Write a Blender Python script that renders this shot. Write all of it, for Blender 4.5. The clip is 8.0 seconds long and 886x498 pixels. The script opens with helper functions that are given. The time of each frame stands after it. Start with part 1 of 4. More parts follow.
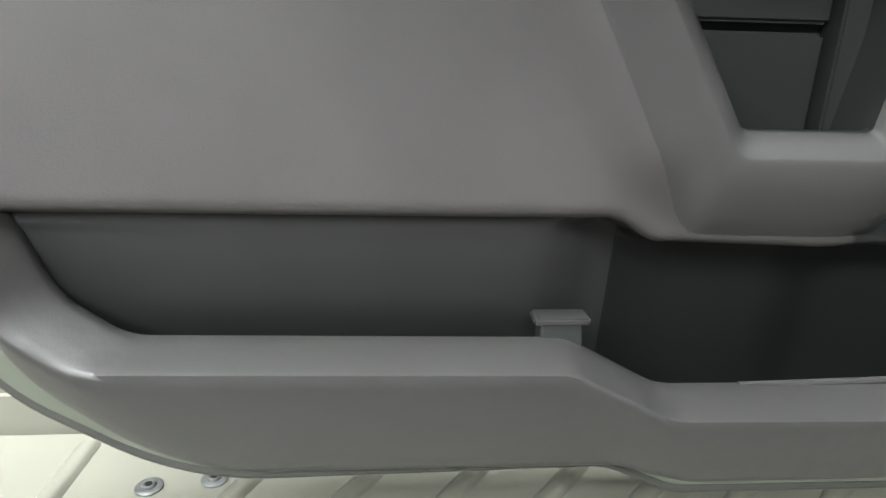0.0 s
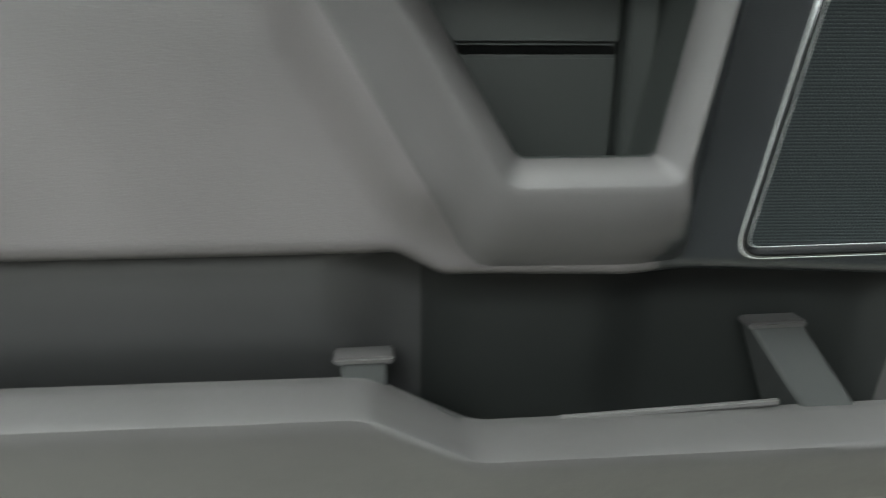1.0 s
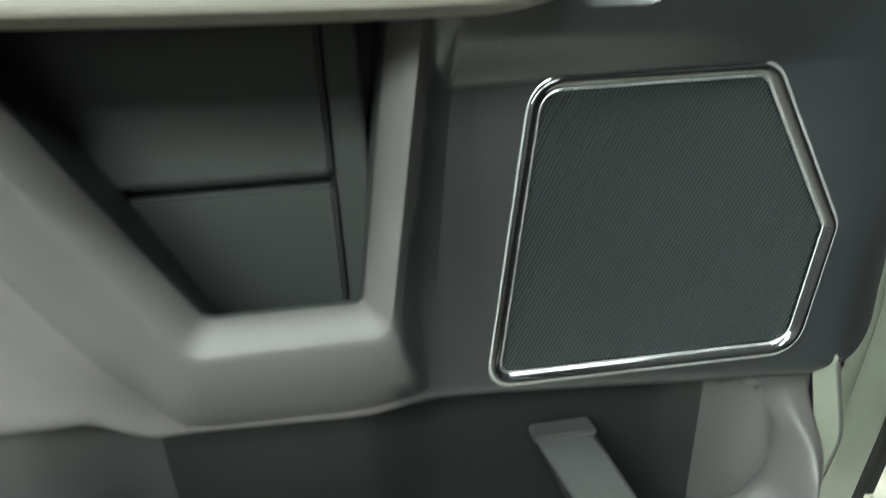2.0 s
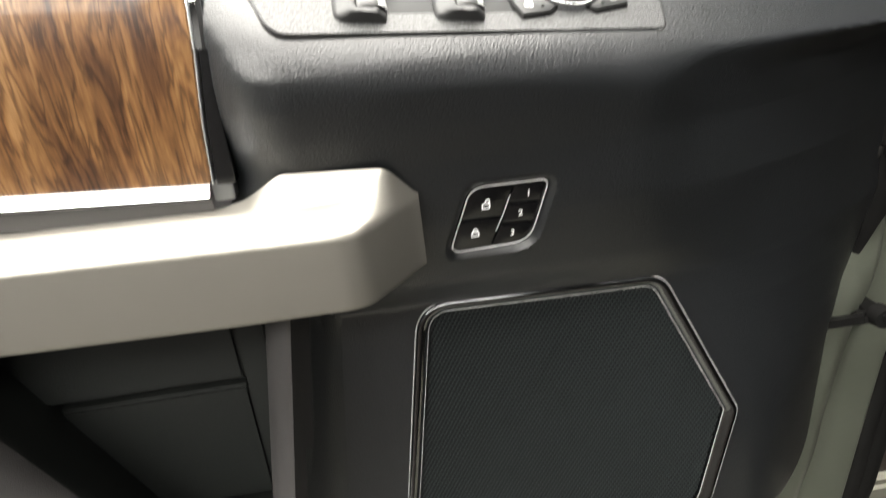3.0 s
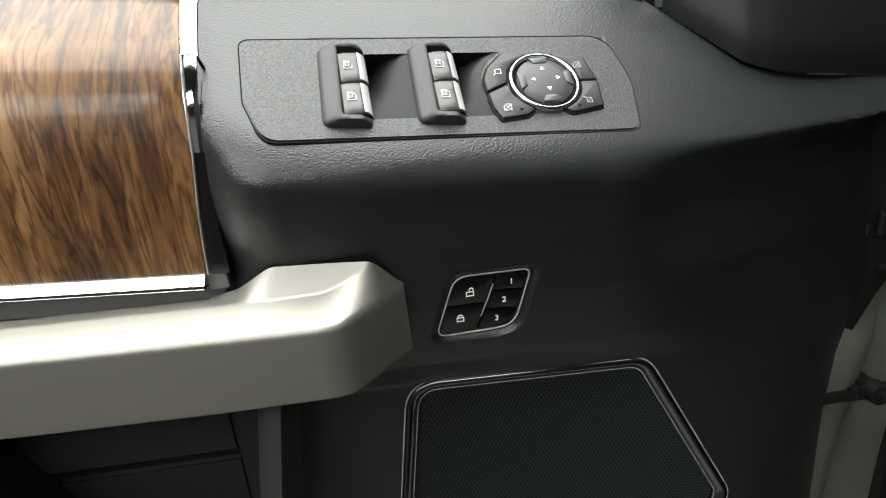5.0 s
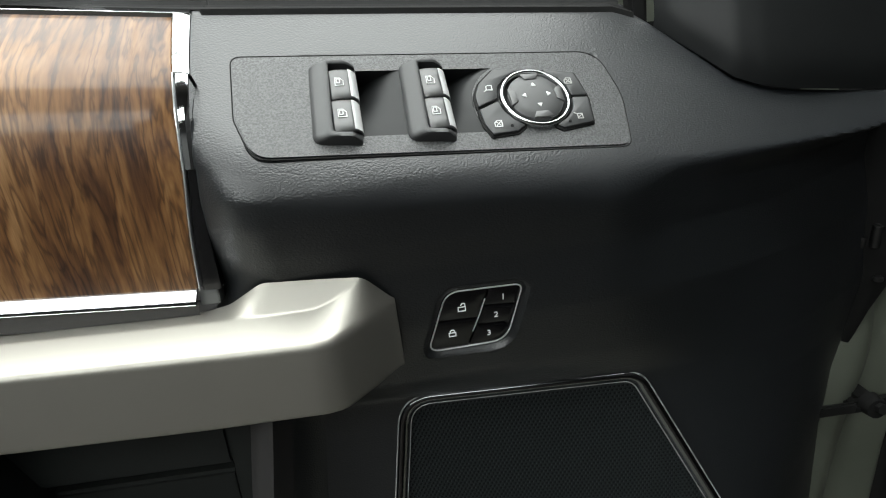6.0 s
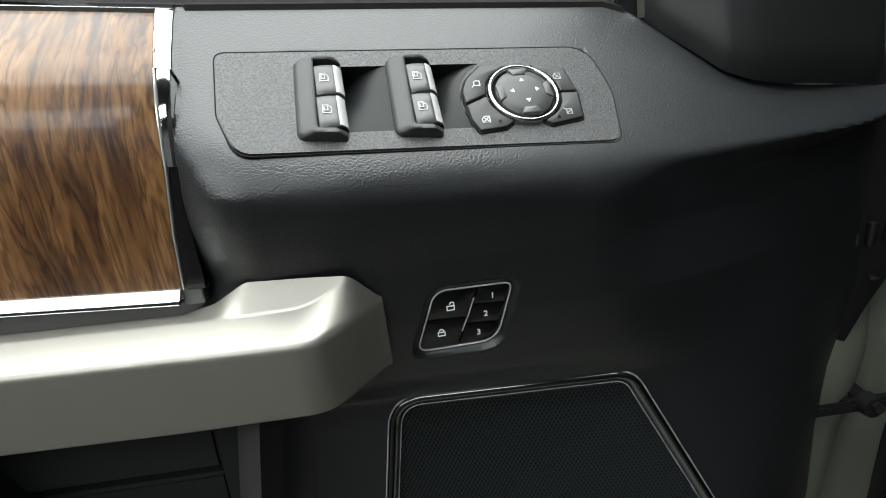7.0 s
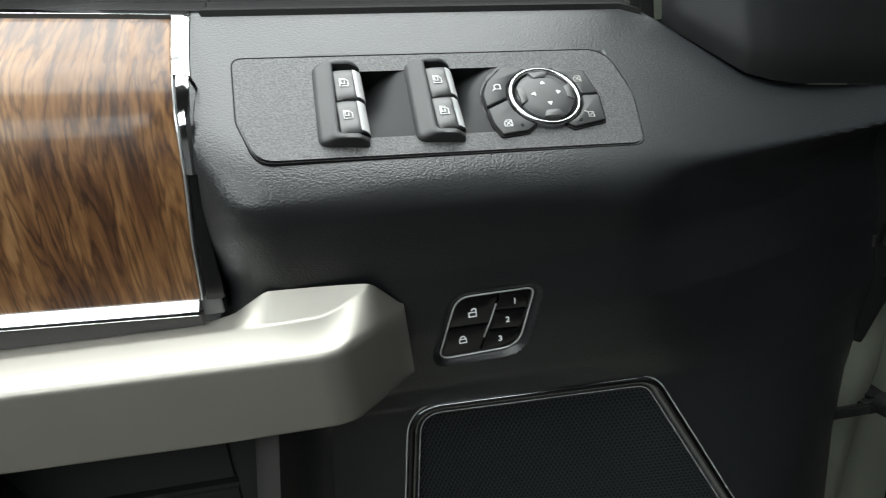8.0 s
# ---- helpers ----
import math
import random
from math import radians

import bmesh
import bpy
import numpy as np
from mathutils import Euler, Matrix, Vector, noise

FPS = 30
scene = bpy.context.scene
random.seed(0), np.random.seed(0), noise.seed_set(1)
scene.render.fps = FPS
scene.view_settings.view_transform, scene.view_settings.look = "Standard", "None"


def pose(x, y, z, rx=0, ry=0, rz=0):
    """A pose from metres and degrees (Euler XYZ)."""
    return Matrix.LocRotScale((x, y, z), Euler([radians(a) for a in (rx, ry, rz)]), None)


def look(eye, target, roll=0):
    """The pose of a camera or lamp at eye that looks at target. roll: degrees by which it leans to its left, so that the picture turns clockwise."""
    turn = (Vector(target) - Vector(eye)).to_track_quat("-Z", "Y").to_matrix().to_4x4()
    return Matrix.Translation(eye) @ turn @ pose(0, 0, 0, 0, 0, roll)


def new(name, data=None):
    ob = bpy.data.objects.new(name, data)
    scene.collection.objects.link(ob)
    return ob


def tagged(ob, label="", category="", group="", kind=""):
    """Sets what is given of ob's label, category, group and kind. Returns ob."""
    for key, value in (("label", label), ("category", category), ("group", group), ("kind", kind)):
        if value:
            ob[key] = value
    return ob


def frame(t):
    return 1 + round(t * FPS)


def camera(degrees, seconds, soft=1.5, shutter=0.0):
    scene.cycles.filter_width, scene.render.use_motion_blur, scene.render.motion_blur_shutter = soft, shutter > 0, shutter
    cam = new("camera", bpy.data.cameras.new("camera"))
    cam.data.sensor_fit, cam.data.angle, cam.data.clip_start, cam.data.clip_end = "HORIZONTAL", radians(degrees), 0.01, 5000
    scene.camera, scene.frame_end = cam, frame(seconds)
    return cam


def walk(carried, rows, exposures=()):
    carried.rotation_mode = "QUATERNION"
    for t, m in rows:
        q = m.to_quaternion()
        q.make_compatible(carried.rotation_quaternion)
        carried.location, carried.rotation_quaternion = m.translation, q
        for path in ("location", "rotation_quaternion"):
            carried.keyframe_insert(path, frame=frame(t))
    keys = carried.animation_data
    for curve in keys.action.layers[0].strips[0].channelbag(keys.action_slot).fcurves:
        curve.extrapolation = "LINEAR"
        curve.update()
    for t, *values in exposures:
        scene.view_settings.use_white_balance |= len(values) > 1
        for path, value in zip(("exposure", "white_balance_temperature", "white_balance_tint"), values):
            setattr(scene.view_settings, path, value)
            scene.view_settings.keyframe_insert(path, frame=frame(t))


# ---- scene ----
cam = camera(70.0, 8.0, soft=1.1, shutter=0.5)
PATH = [
    (0, (-0.548, -0.463, -0.143), (-0.382, 1.421, -0.793), 1.7),
    (0.5, (-0.501, -0.461, -0.133), (-0.336, 1.435, -0.748), 0.9),
    (1, (-0.387, -0.45, -0.13), (-0.184, 1.444, -0.741), 0.2),
    (1.5, (-0.265, -0.423, -0.109), (0.002, 1.467, -0.704), -1.7),
    (1.7, (-0.23, -0.417, -0.091), (0.053, 1.473, -0.679), -2.4),
    (2.8, (-0.07, -0.374, 0.108), (0.034, 1.463, -0.675), -6.9),
    (3, (-0.06, -0.376, 0.124), (0.05, 1.478, -0.618), -6.9),
    (3.5, (-0.048, -0.381, 0.148), (0.053, 1.495, -0.537), -6.8),
    (4, (-0.042, -0.386, 0.154), (0.054, 1.504, -0.496), -6.7),
    (4.5, (-0.041, -0.383, 0.151), (0.044, 1.514, -0.478), -6.7),
    (6, (-0.032, -0.381, 0.157), (0.042, 1.527, -0.439), -6.8),
    (6.5, (-0.03, -0.382, 0.154), (0.052, 1.528, -0.435), -6.9),
    (7, (-0.026, -0.377, 0.152), (0.053, 1.533, -0.436), -7.0),
    (7.5, (-0.025, -0.376, 0.15), (0.057, 1.535, -0.435), -7.1),
    (8, (-0.04, -0.371, 0.153), (0.052, 1.542, -0.422), -7.6),
]
EXPOSURES = [(0, 2.0, 6500, 9), (0.5, 1.65, 6500, 7), (1.0, 2.08, 6500, 5), (1.7, 2.62, 6500, -4), (2.8, 1.7, 7000, 12), (3.0, 1.45, 7150, 14), (3.6, 0.58, 7100, 12),
             (4.5, 0.42, 6850, 10), (6.0, 0.1, 6550, 8), (8, 0.18, 6450, 8)]
walk(cam, [(t, look(e, g, r)) for t, e, g, r in PATH], EXPOSURES)

# ---- world and lamps ----
world = bpy.data.worlds.new("world")
world.use_nodes = True
world.node_tree.nodes["Background"].inputs[0].default_value = (0.55, 0.6, 0.62, 1)
world.node_tree.nodes["Background"].inputs[1].default_value = 0.03
scene.world = world


# ---- materials ----
def mat(name, color, rough=0.5, metal=0.0, coat=0.0, spec=0.5, vary=0.0, vary_scale=40.0,
        bump=0.0, bump_scale=600.0, bump_kind="noise", bump2=0.0, bump2_scale=60.0, depth=0.6, contrast=0.0, emit=0.0, rough_vary=0.0):
    m = bpy.data.materials.new(name)
    m.use_nodes = True
    nt = m.node_tree
    b = nt.nodes["Principled BSDF"]
    b.inputs["Base Color"].default_value = (*color, 1)
    b.inputs["Roughness"].default_value = rough
    b.inputs["Metallic"].default_value = metal
    b.inputs["Coat Weight"].default_value = coat
    b.inputs["Coat Roughness"].default_value = 0.06
    b.inputs["Specular IOR Level"].default_value = spec
    if emit:
        b.inputs["Emission Color"].default_value = (*color, 1)
        b.inputs["Emission Strength"].default_value = emit
    co = nt.nodes.new("ShaderNodeTexCoord")
    if vary:
        n = nt.nodes.new("ShaderNodeTexNoise")
        n.inputs["Scale"].default_value = vary_scale
        n.inputs["Detail"].default_value = 6
        nt.links.new(co.outputs["Object"], n.inputs["Vector"])
        ramp = nt.nodes.new("ShaderNodeMix")
        ramp.data_type = "RGBA"
        ramp.inputs[6].default_value = (*[max(0, c * (1 - vary)) for c in color], 1)
        ramp.inputs[7].default_value = (*[min(1, c * (1 + vary)) for c in color], 1)
        fac = n.outputs["Fac"]
        if contrast:
            st = nt.nodes.new("ShaderNodeMapRange")
            st.inputs[1].default_value, st.inputs[2].default_value = 0.5 - contrast, 0.5 + contrast
            nt.links.new(fac, st.inputs[0])
            fac = st.outputs[0]
        nt.links.new(fac, ramp.inputs[0])
        nt.links.new(ramp.outputs[2], b.inputs["Base Color"])
        if rough_vary:
            mr = nt.nodes.new("ShaderNodeMapRange")
            mr.inputs[3].default_value = max(0, rough - rough_vary)
            mr.inputs[4].default_value = min(1, rough + rough_vary)
            nt.links.new(n.outputs["Fac"], mr.inputs[0])
            nt.links.new(mr.outputs[0], b.inputs["Roughness"])
    last = None
    for amount, scale, kind in ((bump, bump_scale, bump_kind), (bump2, bump2_scale, "noise")):
        if not amount:
            continue
        if kind == "leather":
            warp = nt.nodes.new("ShaderNodeTexNoise")
            warp.inputs["Scale"].default_value = scale * 0.6
            nt.links.new(co.outputs["Object"], warp.inputs["Vector"])
            add = nt.nodes.new("ShaderNodeVectorMath")
            add.operation = "MULTIPLY_ADD"
            add.inputs[1].default_value = (0.9 / scale,) * 3
            nt.links.new(warp.outputs["Color"], add.inputs[0])
            nt.links.new(co.outputs["Object"], add.inputs[2])
            squash = nt.nodes.new("ShaderNodeMapping")
            squash.inputs["Scale"].default_value = (0.7, 1.0, 1.0)
            nt.links.new(add.outputs[0], squash.inputs["Vector"])
            tex = nt.nodes.new("ShaderNodeTexVoronoi")
            tex.feature = "SMOOTH_F1"
            tex.inputs["Scale"].default_value = scale
            nt.links.new(squash.outputs[0], tex.inputs["Vector"])
            out = tex.outputs["Distance"]
        else:
            tex = nt.nodes.new("ShaderNodeTexNoise")
            tex.inputs["Scale"].default_value = scale
            tex.inputs["Detail"].default_value = 3
            nt.links.new(co.outputs["Object"], tex.inputs["Vector"])
            out = tex.outputs["Fac"]
        bp = nt.nodes.new("ShaderNodeBump")
        bp.inputs["Strength"].default_value = min(1.0, amount)
        bp.inputs["Distance"].default_value = depth / scale
        if kind == "leather":
            bp.invert = True
        nt.links.new(out, bp.inputs["Height"])
        if last:
            nt.links.new(last.outputs[0], bp.inputs["Normal"])
        last = bp
    if last:
        nt.links.new(last.outputs[0], b.inputs["Normal"])
    return m


def wood_material():
    """Glossy walnut veneer: growth lines as contours of a stretched noise, dark streaks and fine pores."""
    m = mat("walnut_veneer", (0.3, 0.17, 0.08), rough=0.45, coat=0.36)
    nt = m.node_tree
    b = nt.nodes["Principled BSDF"]
    b.inputs["Coat Roughness"].default_value = 0.13

    def node(kind, **values):
        n = nt.nodes.new(kind)
        for key, value in values.items():
            n.inputs[key].default_value = value
        return n

    def noise_at(vector, scale, detail, rough, distortion=0.0):
        n = node("ShaderNodeTexNoise", Scale=scale, Detail=detail, Roughness=rough, Distortion=distortion)
        nt.links.new(vector, n.inputs["Vector"])
        return n.outputs["Fac"]

    def ramp(fac, *stops):
        n = nt.nodes.new("ShaderNodeValToRGB")
        e = n.color_ramp.elements
        for k, (p, c) in enumerate(stops):
            x = e[k] if k < 2 else e.new(p)
            x.position, x.color = p, (*c, 1)
        nt.links.new(fac, n.inputs[0])
        return n.outputs[0]

    def times(a, c, amount):
        n = nt.nodes.new("ShaderNodeMix")
        n.data_type, n.blend_type = "RGBA", "MULTIPLY"
        n.inputs[0].default_value = amount
        nt.links.new(a, n.inputs[6])
        nt.links.new(c, n.inputs[7])
        return n.outputs[2]
    co = nt.nodes.new("ShaderNodeTexCoord")
    lean = nt.nodes.new("ShaderNodeMapping")
    lean.inputs["Rotation"].default_value = (0, radians(-1), 0)
    nt.links.new(co.outputs["Object"], lean.inputs["Vector"])
    long = nt.nodes.new("ShaderNodeMapping")
    long.inputs["Scale"].default_value = (1.0, 0.16, 0.16)
    nt.links.new(lean.outputs[0], long.inputs["Vector"])
    fine = nt.nodes.new("ShaderNodeMapping")
    fine.inputs["Scale"].default_value = (1.0, 0.05, 0.05)
    nt.links.new(lean.outputs[0], fine.inputs["Vector"])
    field = noise_at(long.outputs[0], 34, 5, 0.55, 0.3)
    lines = nt.nodes.new("ShaderNodeMath")
    lines.operation = "MULTIPLY"
    lines.inputs[1].default_value = 13.0
    nt.links.new(field, lines.inputs[0])
    fold = nt.nodes.new("ShaderNodeMath")
    fold.operation = "PINGPONG"
    fold.inputs[1].default_value = 0.5
    nt.links.new(lines.outputs[0], fold.inputs[0])
    base = ramp(noise_at(long.outputs[0], 70, 4, 0.6, 0.5), (0.32, (0.080, 0.032, 0.012)), (0.66, (0.40, 0.217, 0.090)),
                (0.41, (0.160, 0.069, 0.024)), (0.50, (0.275, 0.135, 0.047)))
    growth = ramp(fold.outputs[0], (0.0, (0.30, 0.25, 0.21)), (0.40, (1.0, 1.0, 1.0)), (0.09, (0.46, 0.40, 0.35)), (0.20, (0.80, 0.76, 0.72)))
    pores = ramp(noise_at(fine.outputs[0], 620, 3, 0.6), (0.36, (0.55, 0.50, 0.46)), (0.58, (1.0, 1.0, 1.0)))
    figure = ramp(noise_at(long.outputs[0], 24, 2, 0.5), (0.36, (0.55, 0.48, 0.44)), (0.56, (1.0, 1.0, 1.0)))
    nt.links.new(times(times(times(base, growth, 0.85), pores, 0.5), figure, 0.7), b.inputs["Base Color"])
    return m


M_PANEL = mat("grained_black_plastic", (0.0150, 0.0169, 0.0192), rough=0.36, spec=0.9, vary=0.12, vary_scale=25,
              bump=0.7, bump_scale=1150, depth=0.36, bump_kind="leather", rough_vary=0.05)
M_GRIP = mat("hard_grey_plastic", (0.061, 0.0582, 0.0588), rough=0.55, spec=0.4, vary=0.1, vary_scale=14, bump=0.25, bump_scale=1300, bump_kind="leather", rough_vary=0.05)
M_LEATHER = mat("soft_grey_padding", (0.082, 0.0755, 0.0775), rough=0.5, vary=0.16, vary_scale=9, bump=0.22, bump_scale=850, bump_kind="leather", rough_vary=0.08)
M_SMOOTH = mat("satin_black_plastic", (0.012, 0.013, 0.0135), rough=0.45, spec=0.3, vary=0.08, vary_scale=60, bump=0.08, bump_scale=1500)
M_LOWER = mat("grey_moulded_plastic", (0.046, 0.0442, 0.0446), rough=0.44, spec=0.65, vary=0.1, vary_scale=12, bump=0.25,
              bump_scale=900, bump2=0.05, bump2_scale=25, rough_vary=0.06)
# pocket plastic with the shade inside the pocket put into its colour
M_POCKET_SHADE = mat("shaded_pocket_plastic", (0.0070, 0.0082, 0.0080), rough=0.55, vary=0.12, vary_scale=15, bump=0.2, bump_scale=700)
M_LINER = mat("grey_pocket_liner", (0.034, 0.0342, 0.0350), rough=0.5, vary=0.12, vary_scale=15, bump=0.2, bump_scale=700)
M_PLATE = mat("sparkle_grain_plastic", (0.052, 0.0535, 0.055), rough=0.4, spec=0.8, vary=0.5, vary_scale=850, contrast=0.10, bump=0.7, bump_scale=1250, depth=0.9)
M_SWITCH = mat("satin_grey_switch", (0.115, 0.115, 0.115), rough=0.36, metal=0.5, vary=0.06, vary_scale=80, bump=0.04, bump_scale=2000)
M_CAP = mat("matt_grey_button", (0.042, 0.043, 0.044), rough=0.42, vary=0.06, vary_scale=80, bump=0.05, bump_scale=2000)
M_PAD = mat("satin_grey_pad", (0.085, 0.086, 0.087), rough=0.38, vary=0.06, vary_scale=80, bump=0.05, bump_scale=2000)
M_GLOSS = mat("gloss_black_plastic", (0.012, 0.012, 0.013), rough=0.12, vary=0.1, vary_scale=90)
M_SILVER = mat("champagne_satin_paint", (0.42, 0.405, 0.365), rough=0.4, metal=0.7, vary=0.04, vary_scale=30, bump=0.04, bump_scale=2500)
M_CHROME = mat("chrome", (0.86, 0.87, 0.88), rough=0.07, metal=1.0, vary=0.02, vary_scale=60)
M_DARKCHROME = mat("black_chrome", (0.17, 0.175, 0.18), rough=0.12, metal=1.0, vary=0.03, vary_scale=60)
M_WOOD = wood_material()
M_RUBBER = mat("black_rubber", (0.009, 0.009, 0.009), rough=0.7, spec=0.25, vary=0.15, vary_scale=60, bump=0.1, bump_scale=600)
M_GREYRUB = mat("grey_seal_rubber", (0.055, 0.055, 0.05), rough=0.6, vary=0.12, vary_scale=50)
M_PAINT = mat("cream_body_paint", (0.152, 0.165, 0.134), rough=0.3, coat=0.5, vary=0.05, vary_scale=9)
M_BOARD = mat("cream_step_paint", (0.21, 0.205, 0.172), rough=0.42, vary=0.08, vary_scale=7, bump=0.05, bump_scale=200)
M_STEEL = mat("screw_steel", (0.10, 0.10, 0.10), rough=0.35, metal=0.9, vary=0.1, vary_scale=300)
M_ICON = mat("printed_white", (0.75, 0.76, 0.76), rough=0.5)
# white symbols with a glow added to make up for weak front light
M_SYMBOL_GLOW = mat("white_symbol_added_glow", (0.8, 0.82, 0.82), rough=0.5, emit=0.3)
M_ARROW = mat("printed_grey", (0.45, 0.45, 0.44), rough=0.5)
M_GRILLE = mat("grille_black_metal", (0.034, 0.041, 0.043), rough=0.42, metal=0.3, vary=0.1, vary_scale=40)
M_TAB = mat("dark_moulded_plastic", (0.027, 0.0285, 0.0285), rough=0.65, spec=0.2, vary=0.1, vary_scale=15, bump=0.2, bump_scale=800)
M_CLOTH = mat("black_speaker_cloth", (0.008, 0.009, 0.010), rough=0.8, vary=0.1, vary_scale=400)
# colour lowered to hold the shade under the handle as well
M_RECESS_SHADE = mat("shaded_recess_plastic", (0.017, 0.0195, 0.0185), rough=0.5, vary=0.12, vary_scale=15, bump=0.2, bump_scale=700)
M_BRIGHT = mat("bright_switch_edge", (0.85, 0.86, 0.86), rough=0.25, metal=0.25, vary=0.02, vary_scale=80)
M_POD = mat("dark_grey_switch_pod", (0.047, 0.048, 0.049), rough=0.4, vary=0.08, vary_scale=60, bump=0.15, bump_scale=1500)
M_BEAD = mat("bright_bead_metal", (0.82, 0.83, 0.83), rough=0.18, metal=0.55, vary=0.03, vary_scale=80)
M_KEY = mat("black_key_plastic", (0.007, 0.007, 0.008), rough=0.24, spec=0.5, vary=0.1, vary_scale=90)
M_STRIP = mat("satin_grey_end_cap", (0.16, 0.165, 0.165), rough=0.4, metal=0.4, vary=0.05, vary_scale=90)
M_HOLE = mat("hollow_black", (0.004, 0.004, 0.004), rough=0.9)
M_WALL = mat("plain_wall_paint", (0.10, 0.10, 0.10), rough=0.9, vary=0.06, vary_scale=2, bump=0.1, bump_scale=80)
M_FLOOR = mat("grey_concrete_floor", (0.030, 0.025, 0.021), rough=0.5, vary=0.2, vary_scale=4, bump=0.1, bump_scale=60)
M_CEIL = mat("grey_ceiling_paint", (0.3, 0.3, 0.3), rough=0.9, vary=0.05, vary_scale=2)
M_LAMP = mat("lamp_diffuser", (0.96, 1.0, 0.99), rough=0.6, emit=5.8)


# ---- mesh helpers ----
def part(name, bm, material, parent=None, label="", smooth=True, angle=40):
    bmesh.ops.recalc_face_normals(bm, faces=bm.faces[:])
    me = bpy.data.meshes.new(name)
    if smooth:
        for f in bm.faces:
            f.smooth = True
        for e in bm.edges:
            if len(e.link_faces) == 2 and e.calc_face_angle(0) > radians(angle):
                e.smooth = False
    bm.to_mesh(me)
    bm.free()
    me.materials.append(material)
    ob = new(name, me)
    if parent:
        ob.parent = parent
    if label:
        ob["label"] = label
    return ob


def smooth01(a, b, x):
    t = min(1.0, max(0.0, (x - a) / (b - a)))
    return t * t * (3 - 2 * t)


def lerp(a, b, t):
    return a + (b - a) * t


def curve_at(table, x):
    """Smooth interpolation through a short table of (x, value)."""
    if x <= table[0][0]:
        return table[0][1]
    for (a, va), (b, vb) in zip(table, table[1:]):
        if x <= b:
            return lerp(va, vb, (x - a) / (b - a))
    return table[-1][1]


def smax(a, b, k):
    h = max(k - abs(a - b), 0) / k
    return max(a, b) + h * h * k * 0.25


def round_path(pts, radii, seg=6, closed=True, fill=0):
    """A path with rounded corners; every corner gives seg + 1 points, every side fill more between them."""
    n = len(pts)
    out = []
    for i in range(n):
        p = Vector(pts[i])
        if not closed and i in (0, n - 1):
            corner = [p]
        else:
            a, c = Vector(pts[i - 1]), Vector(pts[(i + 1) % n])
            u, w = (a - p), (c - p)
            r = radii[i] if isinstance(radii, (list, tuple)) else radii
            lu, lw = u.length, w.length
            u.normalize(), w.normalize()
            half = u.angle(w) / 2
            d = min(r / math.tan(half), 0.48 * lu, 0.48 * lw)
            q0, q1 = p + u * d, p + w * d
            corner = []
            for k in range(seg + 1):
                t = k / seg
                corner.append(q0 * (1 - t) ** 2 + p * 2 * t * (1 - t) * 0.93 + q1 * t ** 2 + (q0 + q1) * 0.07 * t * (1 - t))
        if out and fill:
            a, b = out[-1], corner[0]
            out += [a.lerp(b, (k + 1) / (fill + 1)) for k in range(fill)]
        out += corner
    if closed and fill:
        a, b = out[-1], out[0]
        out += [a.lerp(b, (k + 1) / (fill + 1)) for k in range(fill)]
    return out


def offset_poly(pts, d):
    """Corners of a polygon moved outwards by d (either winding)."""
    n = len(pts)
    area = sum(pts[i][0] * pts[(i + 1) % n][1] - pts[(i + 1) % n][0] * pts[i][1] for i in range(n))
    s = 1 if area > 0 else -1
    out = []
    for i in range(n):
        a, p, c = Vector(pts[i - 1]), Vector(pts[i]), Vector(pts[(i + 1) % n])
        u, w = (p - a).normalized(), (c - p).normalized()
        nu, nw = Vector((u.y, -u.x)) * s, Vector((w.y, -w.x)) * s
        k = (nu + nw) / max(0.2, 1 + nu.dot(nw))
        out.append(tuple(p + k * d))
    return out


def inside_depth(pts, x, z):
    """Signed distance to a polygon, positive inside."""
    best, odd = 1e9, False
    n = len(pts)
    for i in range(n):
        (ax, az), (bx, bz) = pts[i], pts[(i + 1) % n]
        dx, dz = bx - ax, bz - az
        t = min(1, max(0, ((x - ax) * dx + (z - az) * dz) / (dx * dx + dz * dz)))
        best = min(best, math.hypot(x - ax - t * dx, z - az - t * dz))
        if (az > z) != (bz > z) and x < ax + (z - az) / (bz - az) * dx:
            odd = not odd
    return best if odd else -best


def loft(loops, close_u=True, cap_first=False, cap_last=False, bm=None):
    bm = bm or bmesh.new()
    rows = [[bm.verts.new(p) for p in loop] for loop in loops]
    n = len(rows[0])
    for r, s in zip(rows, rows[1:]):
        for i in range(n if close_u else n - 1):
            j = (i + 1) % n
            bm.faces.new((r[i], r[j], s[j], s[i]))
    if cap_first:
        bm.faces.new(rows[0])
    if cap_last:
        bm.faces.new(rows[-1])
    return bm


class Plane:
    """A plane in space: origin, u along, v up, n out of it."""

    def __init__(self, origin, u, v):
        self.o = Vector(origin)
        self.u = Vector(u).normalized()
        v = Vector(v)
        self.v = (v - self.u * v.dot(self.u)).normalized()
        self.n = self.u.cross(self.v).normalized()
        if self.n.y > 0:
            self.n = -self.n

    def __call__(self, a, b, c=0.0):
        return self.o + self.u * a + self.v * b + self.n * c

    def local(self, p):
        d = Vector(p) - self.o
        return d.dot(self.u), d.dot(self.v) / self.v.length_squared, d.dot(self.n)


def slab(fr, pts, radii, low, high, bevel=0.0006, seg=4, dome=0.0, bm=None):
    """A rounded plate on a plane, with a bevelled upper edge."""
    def loop(off, n):
        return [fr(p.x, p.y, n) for p in round_path(offset_poly(pts, off), [max(0.0002, r + off) for r in radii], seg)]
    loops = [loop(0, low), loop(0, high - bevel), loop(-bevel * 0.3, high - bevel * 0.3), loop(-bevel, high)]
    if dome:
        loops.append(loop(-bevel * 4, high + dome))
    return loft(loops, cap_first=True, cap_last=True, bm=bm)


